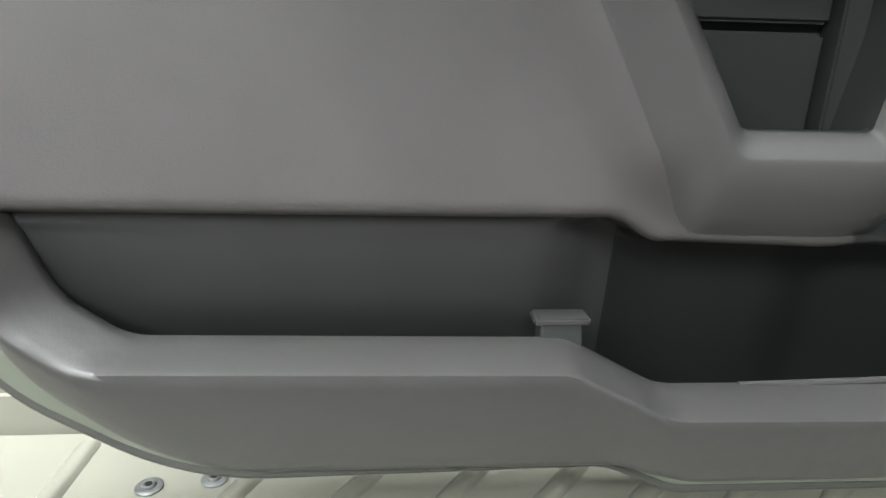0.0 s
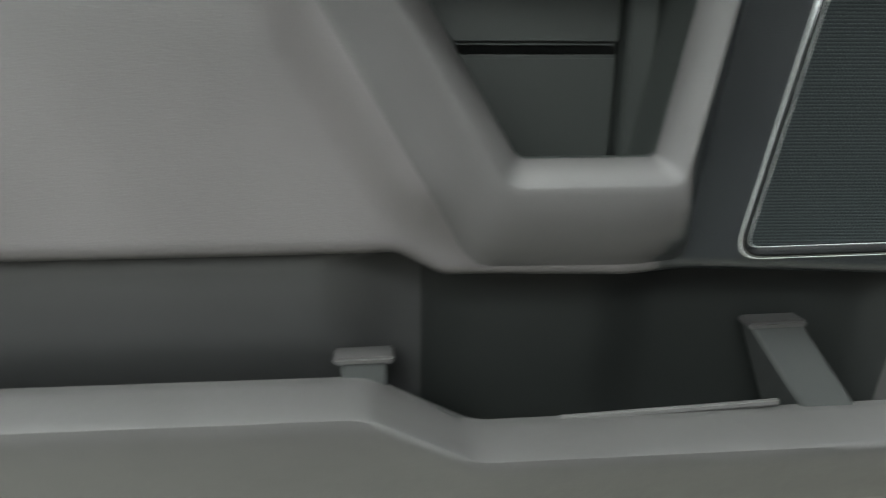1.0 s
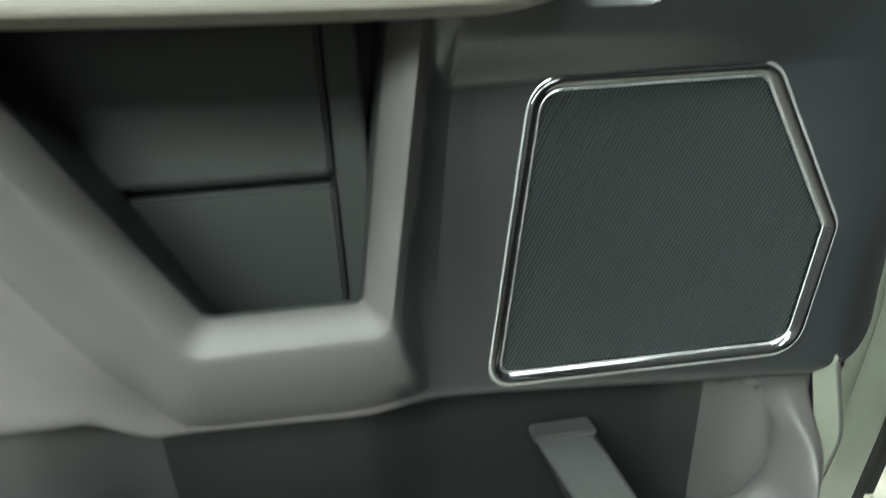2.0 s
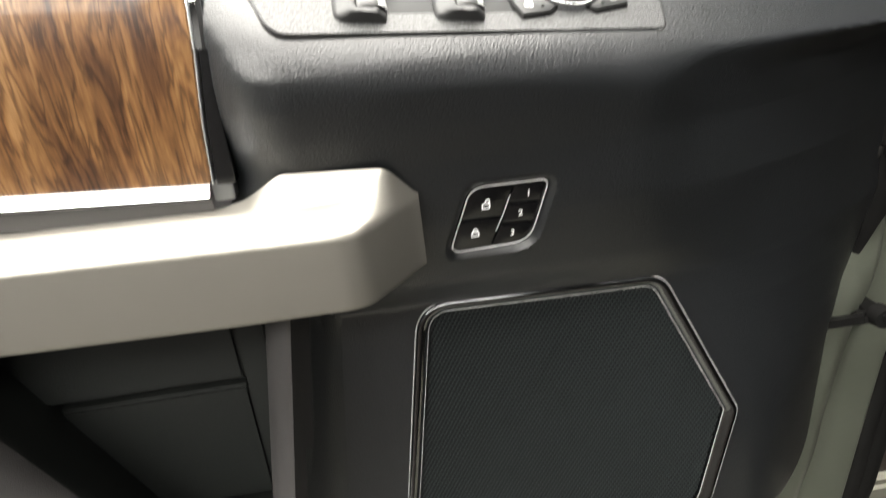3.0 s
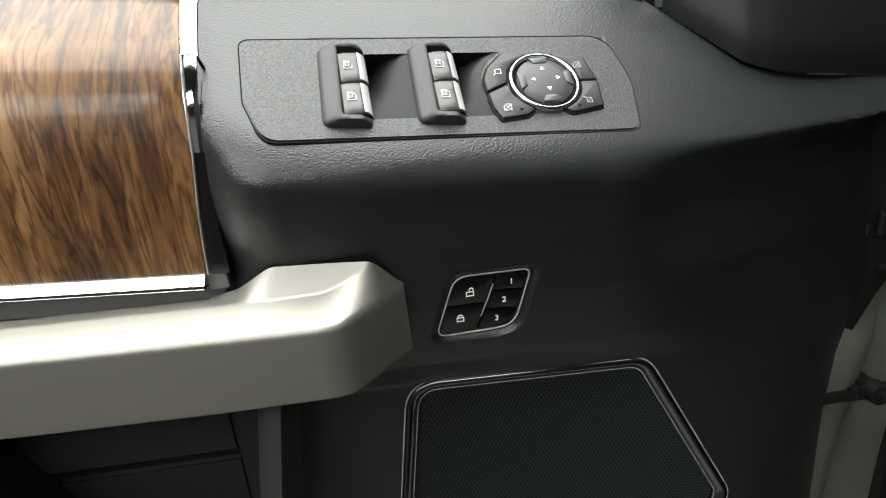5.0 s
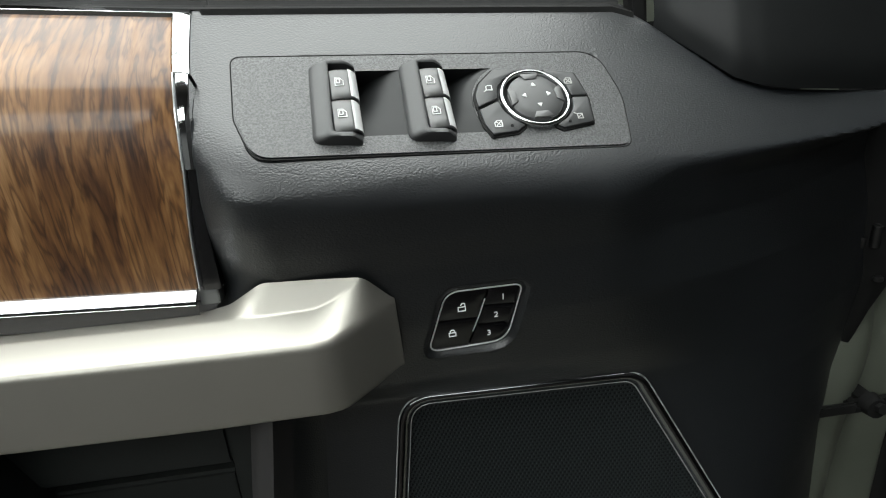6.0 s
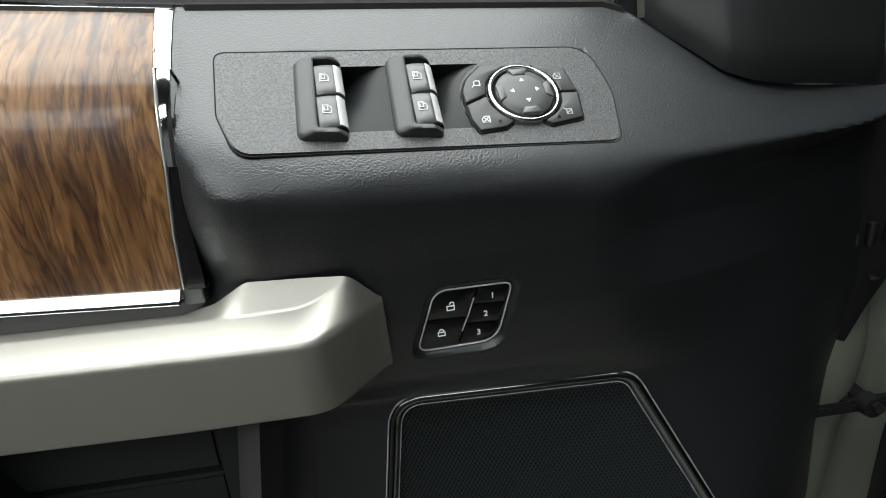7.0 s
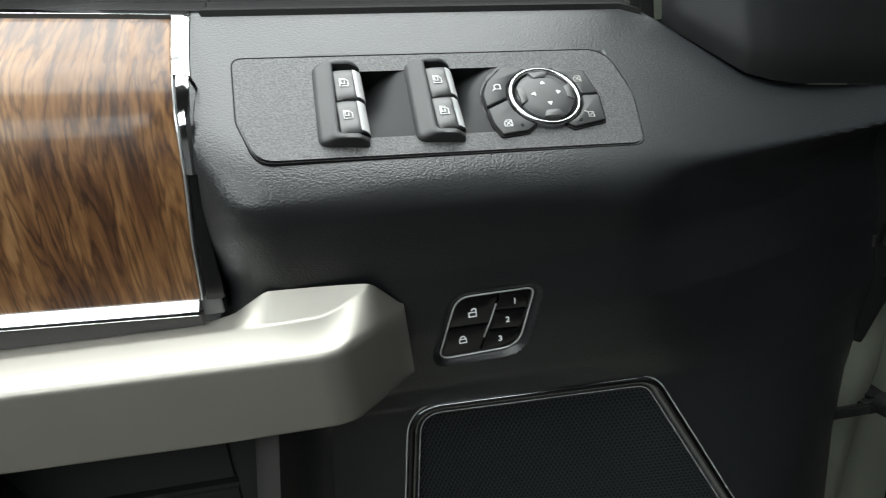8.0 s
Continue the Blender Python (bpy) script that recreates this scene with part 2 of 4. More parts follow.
def tube(path, r, closed=True, seg=8, flat=1.0, bm=None, up=None):
    """A round bar along a path."""
    n = len(path)
    loops = []
    for i, p in enumerate(path):
        a = path[i - 1] if closed or i else path[i]
        b = path[(i + 1) % n] if closed or i < n - 1 else path[i]
        t = (Vector(b) - Vector(a)).normalized()
        side = t.cross(up or Vector((0, 1, 0))).normalized()
        top = side.cross(t).normalized()
        loops.append([Vector(p) + side * (r * math.cos(k * math.tau / seg)) + top * (r * flat * math.sin(k * math.tau / seg)) for k in range(seg)])
    if closed:
        loops.append(loops[0])
        bm = loft(loops, bm=bm)
        bmesh.ops.remove_doubles(bm, verts=bm.verts[:], dist=1e-7)
        return bm
    return loft(loops, cap_first=True, cap_last=True, bm=bm)


def strokes(fr, lines, width, n, thick=0.00025, bm=None):
    """Printed line drawing: each line is a flat raised ribbon."""
    bm = bm or bmesh.new()
    for line in lines:
        for (a, b), (c, d) in zip(line, line[1:]):
            t = Vector((c - a, d - b))
            if t.length < 1e-9:
                continue
            t.normalize()
            s = Vector((-t.y, t.x)) * width / 2
            e = t * width * 0.4
            q = [Vector((a, b)) - e + s, Vector((c, d)) + e + s, Vector((c, d)) + e - s, Vector((a, b)) - e - s]
            loft([[fr(p.x, p.y, n) for p in q], [fr(p.x, p.y, n + thick) for p in q]], cap_first=True, cap_last=True, bm=bm)
    return bm


def box(x0, x1, y0, y1, z0, z1, bevel=0.0, bm=None):
    own = bmesh.new()
    vs = bmesh.ops.create_cube(own, size=1)["verts"]
    for v in vs:
        v.co = Vector((lerp(x0, x1, v.co.x + 0.5), lerp(y0, y1, v.co.y + 0.5), lerp(z0, z1, v.co.z + 0.5)))
    if bevel:
        bmesh.ops.bevel(own, geom=own.edges[:], offset=bevel, segments=2, affect="EDGES")
    if bm is None:
        return own
    me = bpy.data.meshes.new("joint")
    own.to_mesh(me)
    own.free()
    bm.from_mesh(me)
    bpy.data.meshes.remove(me)
    return bm

# ---- the room ----
def room_box(name, x0, x1, y0, y1, z0, z1, material, label, category):
    return tagged(part(name, box(x0, x1, y0, y1, z0, z1), material, smooth=False), label, category, kind="structure")


room_box("floor", -4, 4, -4, 4, -1.3, -1.2, M_FLOOR, "grey concrete workshop floor under the car", "floor")
room_box("ceiling", -4, 4, -4, 4, 2.3, 2.4, M_CEIL, "plain grey workshop ceiling", "ceiling")
room_box("wall_north", -4, 4, 4, 4.1, -1.2, 2.3, M_WALL, "plain grey painted workshop wall", "wall")
room_box("wall_south", -4, 4, -4.1, -4, -1.2, 2.3, M_WALL, "plain grey painted workshop wall", "wall")
room_box("wall_east", 4, 4.1, -4, 4, -1.2, 2.3, M_WALL, "plain grey painted workshop wall", "wall")
room_box("wall_west", -4.1, -4, -4, 4, -1.2, 2.3, M_WALL, "plain grey painted workshop wall", "wall")


# unseen, guessed blocker that keeps lamp light off the door's right side
room_box("side_blocker", 0.47, 0.57, -2.6, 0.06, -1.2, 1.15, M_RUBBER, "unseen dark light blocker, a guessed cab side beside the open door", "wall")


def unseen_light_panel(x, y, z, lx, ly):
    lamp = tagged(new("unseen_light_panel"), "unseen white light panel added under the ceiling", "lamp", "ceiling lights")
    lamp.location = (x, y, z)
    part("housing", box(-lx / 2 - 0.02, lx / 2 + 0.02, -ly / 2 - 0.02, ly / 2 + 0.02, 0.004, 0.07, 0.004), M_WALL, lamp)
    part("diffuser", box(-lx / 2, lx / 2, -ly / 2, ly / 2, -0.01, 0.003, 0.002), M_LAMP, lamp)
    for e in (-lx / 2 + 0.1, lx / 2 - 0.1):
        part("hanger", box(e - 0.005, e + 0.005, -0.005, 0.005, 0.07, 2.3 - z), M_WALL, lamp)
    return lamp


# overhead bank for the bright light from above
for lamp_x in (-1.10, 0.30):
    for lamp_y in (-0.52, 0.02, 0.56):
        unseen_light_panel(lamp_x, lamp_y, 1.35, 1.36, 0.50)
# invented front-left panels: fill for the lower door, reflection for the wood
for lamp_x, lamp_y in ((-3.0, -2.9), (-3.0, -2.1), (-3.0, -1.3), (-1.75, -2.9), (-1.75, -2.1), (-0.5, -2.1)):
    unseen_light_panel(lamp_x, lamp_y, 1.35, 1.2, 0.72)

# ---- the door: its shape ----
door = tagged(new("car_door"), "open black and silver truck door with walnut trim", "car door")

PLATE = Plane((-0.107, -0.051, 0.116), (0.2, 0.028, -0.020), (0, 1, 1))
MEMORY = Plane((0.0018, -0.0238, -0.0013), (1, 0.06, 0), (0, -0.34, 1))
MEMORY.v *= 1.056
PLATE_OUT = [(-0.0035, -0.0028), (0.207, -0.0045), (0.2125, 0.034), (0.2050, 0.0700), (-0.0145, 0.0695), (-0.013, 0.024)]
PLATE_R = [0.012, 0.007, 0.05, 0.016, 0.006, 0.02]
MEM_OUT = [(-0.0367, -0.0228), (-0.0222, 0.0218), (0.0255, 0.0200), (0.0150, -0.0232)]
MEM_R = [0.006, 0.011, 0.005, 0.0145]
MEM_ROUND = [(p.x, p.y) for p in round_path(MEM_OUT, MEM_R, 6)]
SPEAKER = [(-0.097, -0.296), (0.148, -0.290), (0.168, -0.187), (0.109, -0.068), (-0.059, -0.069)]
SPEAKER_R = [0.018, 0.028, 0.014, 0.02, 0.026]
SPEAKER_ROUND = [(p.x, p.y) for p in round_path(SPEAKER, SPEAKER_R, 5)]
OPENING = [(-0.286, -0.207), (-0.183, -0.207), (-0.146, 0.005), (-0.415, 0.005)]
SURROUND = [(-0.314, -0.2885), (-0.143, -0.2915), (-0.105, 0.005), (-0.478, 0.005)]
FACE = [(-0.10, 0.0), (-0.07, -0.0015), (-0.04, -0.012), (0.0, -0.027), (0.04, -0.0365), (0.06, -0.0440), (0.08, -0.0500), (0.095, -0.0520), (0.11, -0.0500)]
LEDGE = [(-0.12, -0.0600), (-0.068, -0.0560), (0.0, -0.0485), (0.084, -0.0430), (0.120, -0.0285), (0.179, -0.0180), (0.263, -0.0050), (0.35, 0.010)]
EDGE_X = [(-0.6, 0.285), (-0.3, 0.302), (-0.2, 0.305), (-0.145, 0.316), (-0.065, 0.344), (0.2, 0.345)]


LEFT_X = [(0.02, -0.165), (0.034, -0.1478), (0.075, -0.1455), (0.12, -0.1425), (0.16, -0.1392), (0.193, -0.1468)]


def bottom_z(x):
    z = lerp(-0.274, -0.276, smooth01(-0.83, -0.4, x)) - 0.022 * smooth01(-0.38, -0.33, x)
    return z - 0.02 * max(0.0, min(1.0, (x + 0.33) / 0.5))


def speaker_y(x):
    """The panel round the speaker turns away towards the grip opening."""
    return 0.0163 * max(0.0, min(1.0, (0.165 - x) / 0.26)) * smooth01(-0.2, -0.125, x)


def panel_y(x, z, dips=True):
    """How far back the door trim lies at a place of the door."""
    top = -0.051 + 0.24 * (x + 0.107) + (z - 0.116)
    weight = curve_at([(-0.07, 0.0), (0.0, 0.4), (0.04, 0.7), (0.1, 1.0)], z)
    face = curve_at(FACE, z) + weight * (sum(curve_at(LEDGE, x + d) for d in (-0.008, 0.0, 0.008)) / 3 + 0.0485)
    face -= 0.010 * smooth01(-0.30, -0.40, x) * smooth01(-0.03, -0.06, z)
    start = curve_at([(-0.1, 0.178), (0.07, 0.25)], z)
    end = curve_at(EDGE_X, z)
    late = 0.085 * ((x - start) / (end - start)) ** 1.8 if x > start else 0.0
    early = 0.107 * ((x - 0.095) / (end - 0.095)) ** 1.75 if x > 0.095 else 0.0
    face += lerp(late, early, smooth01(-0.22, 0.01, z) * smooth01(0.088, 0.06, z))
    face += 0.03 * (0.07 - z) * smooth01(0.14, 0.27, x) if z < 0.07 else 0.0
    right = smooth01(0.075, 0.135, x)
    face += speaker_y(x) * smooth01(-0.04, -0.075, z)
    face += smax(0.0, 0.95 * (-0.1235 - x), 0.016) * smooth01(0.0, 0.05, z)
    y = smax(top, face, lerp(0.018, 0.004, right)) if z > 0.0 else face
    lift = z - bottom_z(x)
    if lift < 0.014:
        y += 0.010 * (1 - math.sqrt(max(0, 1 - (1 - max(lift, 0) / 0.014) ** 2)))
    if -0.56 < x < -0.12 and z < 0.03:
        y -= 0.015 * smooth01(-0.046, -0.004, inside_depth(SURROUND, x, z)) * smooth01(-0.2, -0.3, x) * smooth01(-0.285, -0.22, z)
    if dips:
        if -0.5 < x < -0.1 and z < 0.03:
            y += 0.13 * smooth01(0.002, 0.014, inside_depth(SURROUND, x, z))
        if -0.11 < x < 0.18 and z < -0.05:
            y += 0.02 * smooth01(0.002, 0.006, inside_depth(SPEAKER_ROUND, x, z))
        if -0.06 < x < 0.05 and abs(z) < 0.04:
            a, b, _ = MEMORY.local((x, y, z))
            y += 0.012 * smooth01(-0.0032, -0.0002, inside_depth(MEM_ROUND, a, b))
        if z > 0.07:
            a, b, _ = PLATE.local((x, y, z))
            y += 0.022 * smooth01(0.003, 0.009, inside_depth(PLATE_OUT, a, b))
    return y


def top_z(x):
    """The height at which the trim meets the window seal."""
    return curve_at([(-0.9, 0.30), (-0.243, 0.207), (-0.147, 0.195), (-0.027, 0.184), (0.122, 0.170), (0.135, 0.160), (0.15, 0.146),
                     (0.179, 0.119), (0.196, 0.112), (0.216, 0.108), (0.276, 0.100), (0.35, 0.093)], x)


def trim_panel():
    def sheet(us, steps, name, material, label, left):
        loops = []
        for k in range(steps + 1):
            row = []
            for u in us:
                x = u
                if not left and u < -0.1:
                    x = lerp(-0.1, sum(curve_at(LEFT_X, lerp(bottom_z(u), top_z(u), k / steps) + d) for d in (-0.012, -0.004, 0.004, 0.012)) / 4, (-0.1 - u) / 0.065)
                if u >= 0.2:
                    for _ in range(2):
                        z = lerp(bottom_z(x), top_z(x), k / steps)
                        x = lerp(0.2, curve_at(EDGE_X, z), (u - 0.2) / 0.14)
                z = lerp(bottom_z(x), top_z(x), k / steps)
                y = panel_y(x, z)
                if left and z > 0.0:
                    y = max(y, lerp(-0.012, 0.03, smooth01(0.0, 0.04, z)))
                row.append(Vector((x, y, z)))
            if not left:
                row = [row[0] + Vector((0.0, 0.03, 0.0)), row[0] + Vector((-0.0003, 0.001, 0.0))] + row
            loops.append(row)
        under = [[p + Vector((0, dy, dz)) for p in loops[0]] for dy, dz in ((0.05, 0.006), (0.008, 0.0), (0.002, -0.0012))]
        over = [[p + Vector((0, dy, dz)) for p in loops[-1]] for dy, dz in ((0.003, 0.0), (0.012, -0.01))]
        bm = loft(under + loops + over, close_u=False)
        return part(name, bm, material, door, label, angle=60)
    sheet([-0.835 + 0.0095 * i for i in range(40)] + [-0.455 + 0.0025 * i for i in range(118)], 160, "padded_insert", M_LEATHER,
          "soft grey padded lower door insert", True)
    sheet([-0.165 + (0.505 / 222) * i for i in range(223)], 220, "trim_panel", M_PANEL, "black grained plastic inner door panel", False)


trim_panel()


# ---- lower door: grip opening, map pocket, metal shell ----
def grip_opening():
    def loop(pts, radius, depth):
        return [Vector((p.x, depth(p.x, p.y) if callable(depth) else depth, p.y)) for p in round_path(pts, radius, 7, fill=14)]
    outer = loop(SURROUND, [0.03, 0.01, 0.02, 0.03], lambda x, z: panel_y(x, z, False) - 0.0005)
    l1 = loop(offset_poly(OPENING, 0.0185), [0.022, 0.014, 0.014, 0.022], -0.027)
    feather = loop(offset_poly(SURROUND, 0.005), [0.033, 0.013, 0.023, 0.033], lambda x, z: panel_y(x, z, False) + 0.0012)
    outer = [p + Vector((0, -0.0006, 0)) for p in outer]
    loops = [feather, outer]
    for t in (0.04, 0.08, 0.14, 0.2, 0.28, 0.35, 0.5, 0.65, 0.8, 0.92):
        loops.append([a.lerp(b, t) * 1.0 for a, b in zip(outer, l1)])
        for p, a in zip(loops[-1], outer):
            groove = smooth01(-0.24, -0.31, a.x) * smooth01(-0.288, -0.17, a.z)
            side = smooth01(-0.175, -0.150, a.x) * smooth01(-0.29, -0.26, a.z)
            rise = lerp(1 - (1 - t) ** 2.2, smooth01(0.3, 0.95, t), groove)
            p.y = lerp(a.y, -0.027, lerp(rise, 0.35 * t + 0.65 * t ** 2, side))
            p.y += 0.003 * math.sin(math.pi * t) * groove
    loops.append(l1)
    loops.append(loop(offset_poly(OPENING, 0.0165), [0.02, 0.013, 0.013, 0.02], -0.0262))
    loops.append(loop(offset_poly(OPENING, 0.007), [0.015, 0.009, 0.009, 0.015], -0.018))
    loops.append(loop(offset_poly(OPENING, 0.002), [0.012, 0.007, 0.007, 0.012], -0.0105))
    loops.append(loop(OPENING, [0.011, 0.006, 0.006, 0.011], -0.006))
    part("grip_surround", loft(loops), M_GRIP, door, "grey moulded plastic frame of the grip opening", angle=50)
    # its flank beside the speaker is moulded in the black of the trim
    frame_mesh = bpy.data.objects["grip_surround"].data
    frame_mesh.materials.append(M_PANEL)
    for f in frame_mesh.polygons:
        if f.center.x > -0.183 + 0.1745 * (f.center.z + 0.207) + 0.0275:
            f.material_index = 1
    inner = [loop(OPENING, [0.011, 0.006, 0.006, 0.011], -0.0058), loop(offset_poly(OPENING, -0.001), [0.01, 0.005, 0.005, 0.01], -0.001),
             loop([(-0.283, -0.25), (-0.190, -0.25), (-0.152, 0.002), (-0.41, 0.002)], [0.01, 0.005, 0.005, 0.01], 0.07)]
    cavity = part("grip_recess", loft(inner, cap_last=True), M_RECESS_SHADE, door, "plastic recess behind the pull handle, coloured dark for its shade")
    part("recess_panel", box(-0.37, -0.1955, 0.0535, 0.068, -0.245, -0.136, 0.003), M_RECESS_SHADE, cavity)
    part("recess_panel", box(-0.40, -0.1955, 0.051, 0.065, -0.129, 0.0, 0.003), M_RECESS_SHADE, cavity)
    part("recess_rail", box(-0.1925, -0.170, 0.040, 0.068, -0.245, 0.0, 0.002), M_RECESS_SHADE, cavity)


grip_opening()

RIM_IN = round_path([(-0.834, -0.25), (-0.807, -0.345), (-0.758, -0.382), (-0.398, -0.388), (-0.312, -0.435), (0.134, -0.439), (0.147, -0.37), (0.120, -0.305)],
                    [0, 0.06, 0.05, 0.05, 0.06, 0.045, 0.05, 0], 8, closed=False, fill=10)
RIM_EDGE = round_path([(-0.850, -0.25), (-0.836, -0.345), (-0.785, -0.389), (-0.403, -0.396), (-0.316, -0.441), (0.148, -0.450), (0.160, -0.37), (0.142, -0.305)],
                      [0, 0.06, 0.06, 0.05, 0.06, 0.06, 0.05, 0], 8, closed=False, fill=10)
RIM_LOW = round_path([(-0.866, -0.25), (-0.834, -0.398), (-0.715, -0.496), (-0.352, -0.499), (-0.285, -0.519), (0.140, -0.524), (0.178, -0.38), (0.166, -0.305)],
                     [0, 0.14, 0.2, 0.06, 0.06, 0.12, 0.06, 0], 8, closed=False, fill=10)
SHELL = round_path([(-0.912, -0.25), (-0.872, -0.415), (-0.722, -0.512), (-0.352, -0.508), (-0.285, -0.540), (0.150, -0.545), (0.205, -0.38), (0.19, -0.305)],
                   [0, 0.14, 0.22, 0.06, 0.06, 0.12, 0.06, 0], 8, closed=False, fill=10)


def map_pocket():
    def row(a, b, t, y):
        pts = [Vector((lerp(p.x, q.x, t), y, lerp(p.y, q.y, t))) for p, q in zip(a, b)]
        for p in pts:
            if p.x > 0:
                p.y = lerp(p.y, max(p.y, 0.010), smooth01(-0.41, -0.312, p.z))
        return pts
    inner = row(RIM_IN, RIM_LOW, 0.5, 0.04)
    loops = [inner, row(RIM_IN, RIM_EDGE, 0, 0.016), row(RIM_IN, RIM_EDGE, 0, 0.007), row(RIM_IN, RIM_EDGE, 0.03, 0.005)]
    for t, y in ((0.10, 0.0015), (0.3, -0.0075), (0.6, -0.0205), (0.76, -0.0275), (0.88, -0.0322), (1.0, -0.0352)):
        loops.append(row(RIM_IN, RIM_EDGE, t, y))
    for t, y in ((0.05, -0.0362), (0.12, -0.0362), (0.2, -0.0352), (0.3, -0.0335), (0.6, -0.028), (0.85, -0.022), (0.95, -0.018), (1.0, -0.012)):
        loops.append(row(RIM_EDGE, RIM_LOW, t, y))
    loops.append(row(RIM_EDGE, RIM_LOW, 1.0, 0.03))
    pocket = part("map_pocket", loft(loops, close_u=False), M_LOWER, door, "grey moulded plastic map pocket along the door's foot", angle=55)
    # back of the pocket, tucked up behind the trim and curving forward at both ends
    def back_row(k, x):
        z = lerp(bottom_z(x) + 0.008, lerp(-0.35, -0.49, smooth01(-0.85, -0.70, x)), k / 39)
        drop = bottom_z(x) - z
        deep = smooth01(-0.44, -0.34, x)
        y = panel_y(x, bottom_z(x) + 0.02, False) + 0.012
        curl = max(0.0, drop) / 0.11
        y += lerp(0.010 * smooth01(0.0, 0.02, drop) + 0.030 * curl ** 2, 0.046 * smooth01(-0.002, 0.010, drop) + 0.012 * curl, deep)
        y -= 0.05 * smooth01(-0.80, -0.86, x + 0.25 * (z + 0.38))
        y -= 0.060 * smooth01(0.062, 0.15, x) ** 1.2
        if drop < 0.003:
            y = max(y, panel_y(x, bottom_z(x) + 0.02, False) + 0.008)
        return Vector((x, max(y, 0.009), z))
    # pocket_back is coloured darker for its shade, the lit pocket_end like the rim
    for x0, x1, n, name, material in ((-0.85, -0.352, 60, "pocket_liner", M_LINER), (-0.352, 0.100, 60, "pocket_back", M_POCKET_SHADE), (0.100, 0.172, 24, "pocket_end", M_LOWER)):
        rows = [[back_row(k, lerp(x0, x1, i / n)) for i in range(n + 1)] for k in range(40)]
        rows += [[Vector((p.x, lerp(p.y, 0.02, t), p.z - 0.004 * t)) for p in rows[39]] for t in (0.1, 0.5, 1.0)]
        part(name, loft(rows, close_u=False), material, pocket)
    return pocket


pocket = map_pocket()


def rib_tab(x0, x1, lean, y_back, z_back, y_front, z_front, inset, name):
    """A moulded divider: a rounded lip at the back wall and a narrower web that slopes down to the rim."""
    t = 0.003
    part(name, box(x0, x1, y_back - 0.019, y_back + 0.004, z_back - 0.004, z_back + t, 0.002), M_LOWER, pocket)
    bm = bmesh.new()
    sec = [(y_back, z_back - 0.002), (y_back - 0.017, z_back - 0.002), (y_front, z_front), (y_front, z_front - 0.03), (y_back, z_front - 0.03)]
    loops = []
    for s in (0.0, 0.06, 0.94, 1.0):
        edge = 0.0015 if s in (0.0, 1.0) else 0.0
        loops.append([Vector((lerp(x0 + inset, x1 - inset, s) + lean * smooth01(z_back, z_front, z), y + edge, z - edge)) for y, z in sec])
    loft(loops, cap_first=True, cap_last=True, bm=bm)
    part("divider_web", bm, M_TAB, pocket, angle=30)


rib_tab(-0.426, -0.377, 0.0, 0.034, -0.374, 0.012, -0.396, 0.006, "divider_tab")
rib_tab(-0.050, 0.006, 0.044, 0.066, -0.374, 0.002, -0.452, 0.002, "divider_tab")


lip = [Vector((lerp(-0.235, -0.035, i / 20), 0.014, lerp(-0.4375, -0.4330, i / 20))) for i in range(21)]
part("pocket_lip", tube(lip, 0.0035, closed=False, flat=1.0), M_LOWER, pocket)


def metal_shell():
    def row(path, y, d=0.0):
        return [Vector((p.x, y, p.y + d)) for p in path]
    loops = [[Vector((p.x, 0.004, p.y + 0.012)) for p in RIM_LOW], row(SHELL, 0.004, 0.004), row(SHELL, 0.007, 0.0005), row(SHELL, 0.03, 0.0)]
    shell = part("door_shell", loft(loops, close_u=False), M_PAINT, door, "cream painted steel door shell")
    seal = [Vector((p.x, 0.009, p.y - 0.002)) for p in SHELL]
    part("edge_seal", tube(seal, 0.0055, closed=False, flat=1.0), M_GREYRUB, shell, "grey rubber seal on the shell's edge")
    # front edge of the door, beyond the trim
    loops = []
    for k in range(41):
        z = lerp(0.2, -0.60, k / 40)
        left = curve_at([(-0.62, 0.17), (-0.5, 0.225), (-0.42, 0.262), (-0.33, 0.285), (0.2, 0.30)], z)
        right = curve_at([(-0.62, 0.335), (-0.47, 0.372), (-0.265, 0.396), (-0.1, 0.425), (0.2, 0.47)], z)
        bulge = curve_at([(-0.3, 0.0), (-0.2, 0.4), (-0.1, 1.0), (0.2, 1.0)], z)
        ridge = lerp(left, right, lerp(0.35, 0.62, bulge))
        back = Vector((0, 0.035 * smooth01(-0.16, -0.05, z), 0))
        loops.append([Vector(p) + back for p in ((left, 0.09, z), (lerp(left, ridge, 0.5), 0.092, z), (lerp(left, ridge, 0.85), 0.10, z), (ridge, 0.108, z),
                                          (ridge + 0.006, 0.118, z), (lerp(ridge, right, 0.5), 0.126, z), (right - 0.006, 0.124, z),
                                          (right, 0.128, z), (right + 0.002, 0.15, z))])
    part("front_flange", loft(loops, close_u=False), M_PAINT, shell)
    seal = [Vector((curve_at([(-0.62, 0.352), (-0.47, 0.389), (-0.265, 0.412), (-0.1, 0.441), (0.2, 0.486)], lerp(0.2, -0.6, k / 30)), 0.15,
                    lerp(0.2, -0.6, k / 30))) for k in range(31)]
    part("hinge_seal", tube(seal, 0.017, closed=False, seg=12), M_RUBBER, shell, "black rubber weather strip")
    seal2 = [p + Vector((0.045, 0.03, 0)) for p in seal]
    part("hinge_seal", tube(seal2, 0.02, closed=False, seg=12), M_RUBBER, shell)
    part("outer_skin", box(-0.90, 0.42, 0.165, 0.185, -0.53, 0.20, 0.012), M_PAINT, shell, "cream painted outer door skin")
    # added black sheet that stands in for the unlit hollow behind the trim
    part("dark_backing", box(-0.80, 0.30, 0.135, 0.15, -0.49, 0.16, 0.004), M_HOLE, shell)


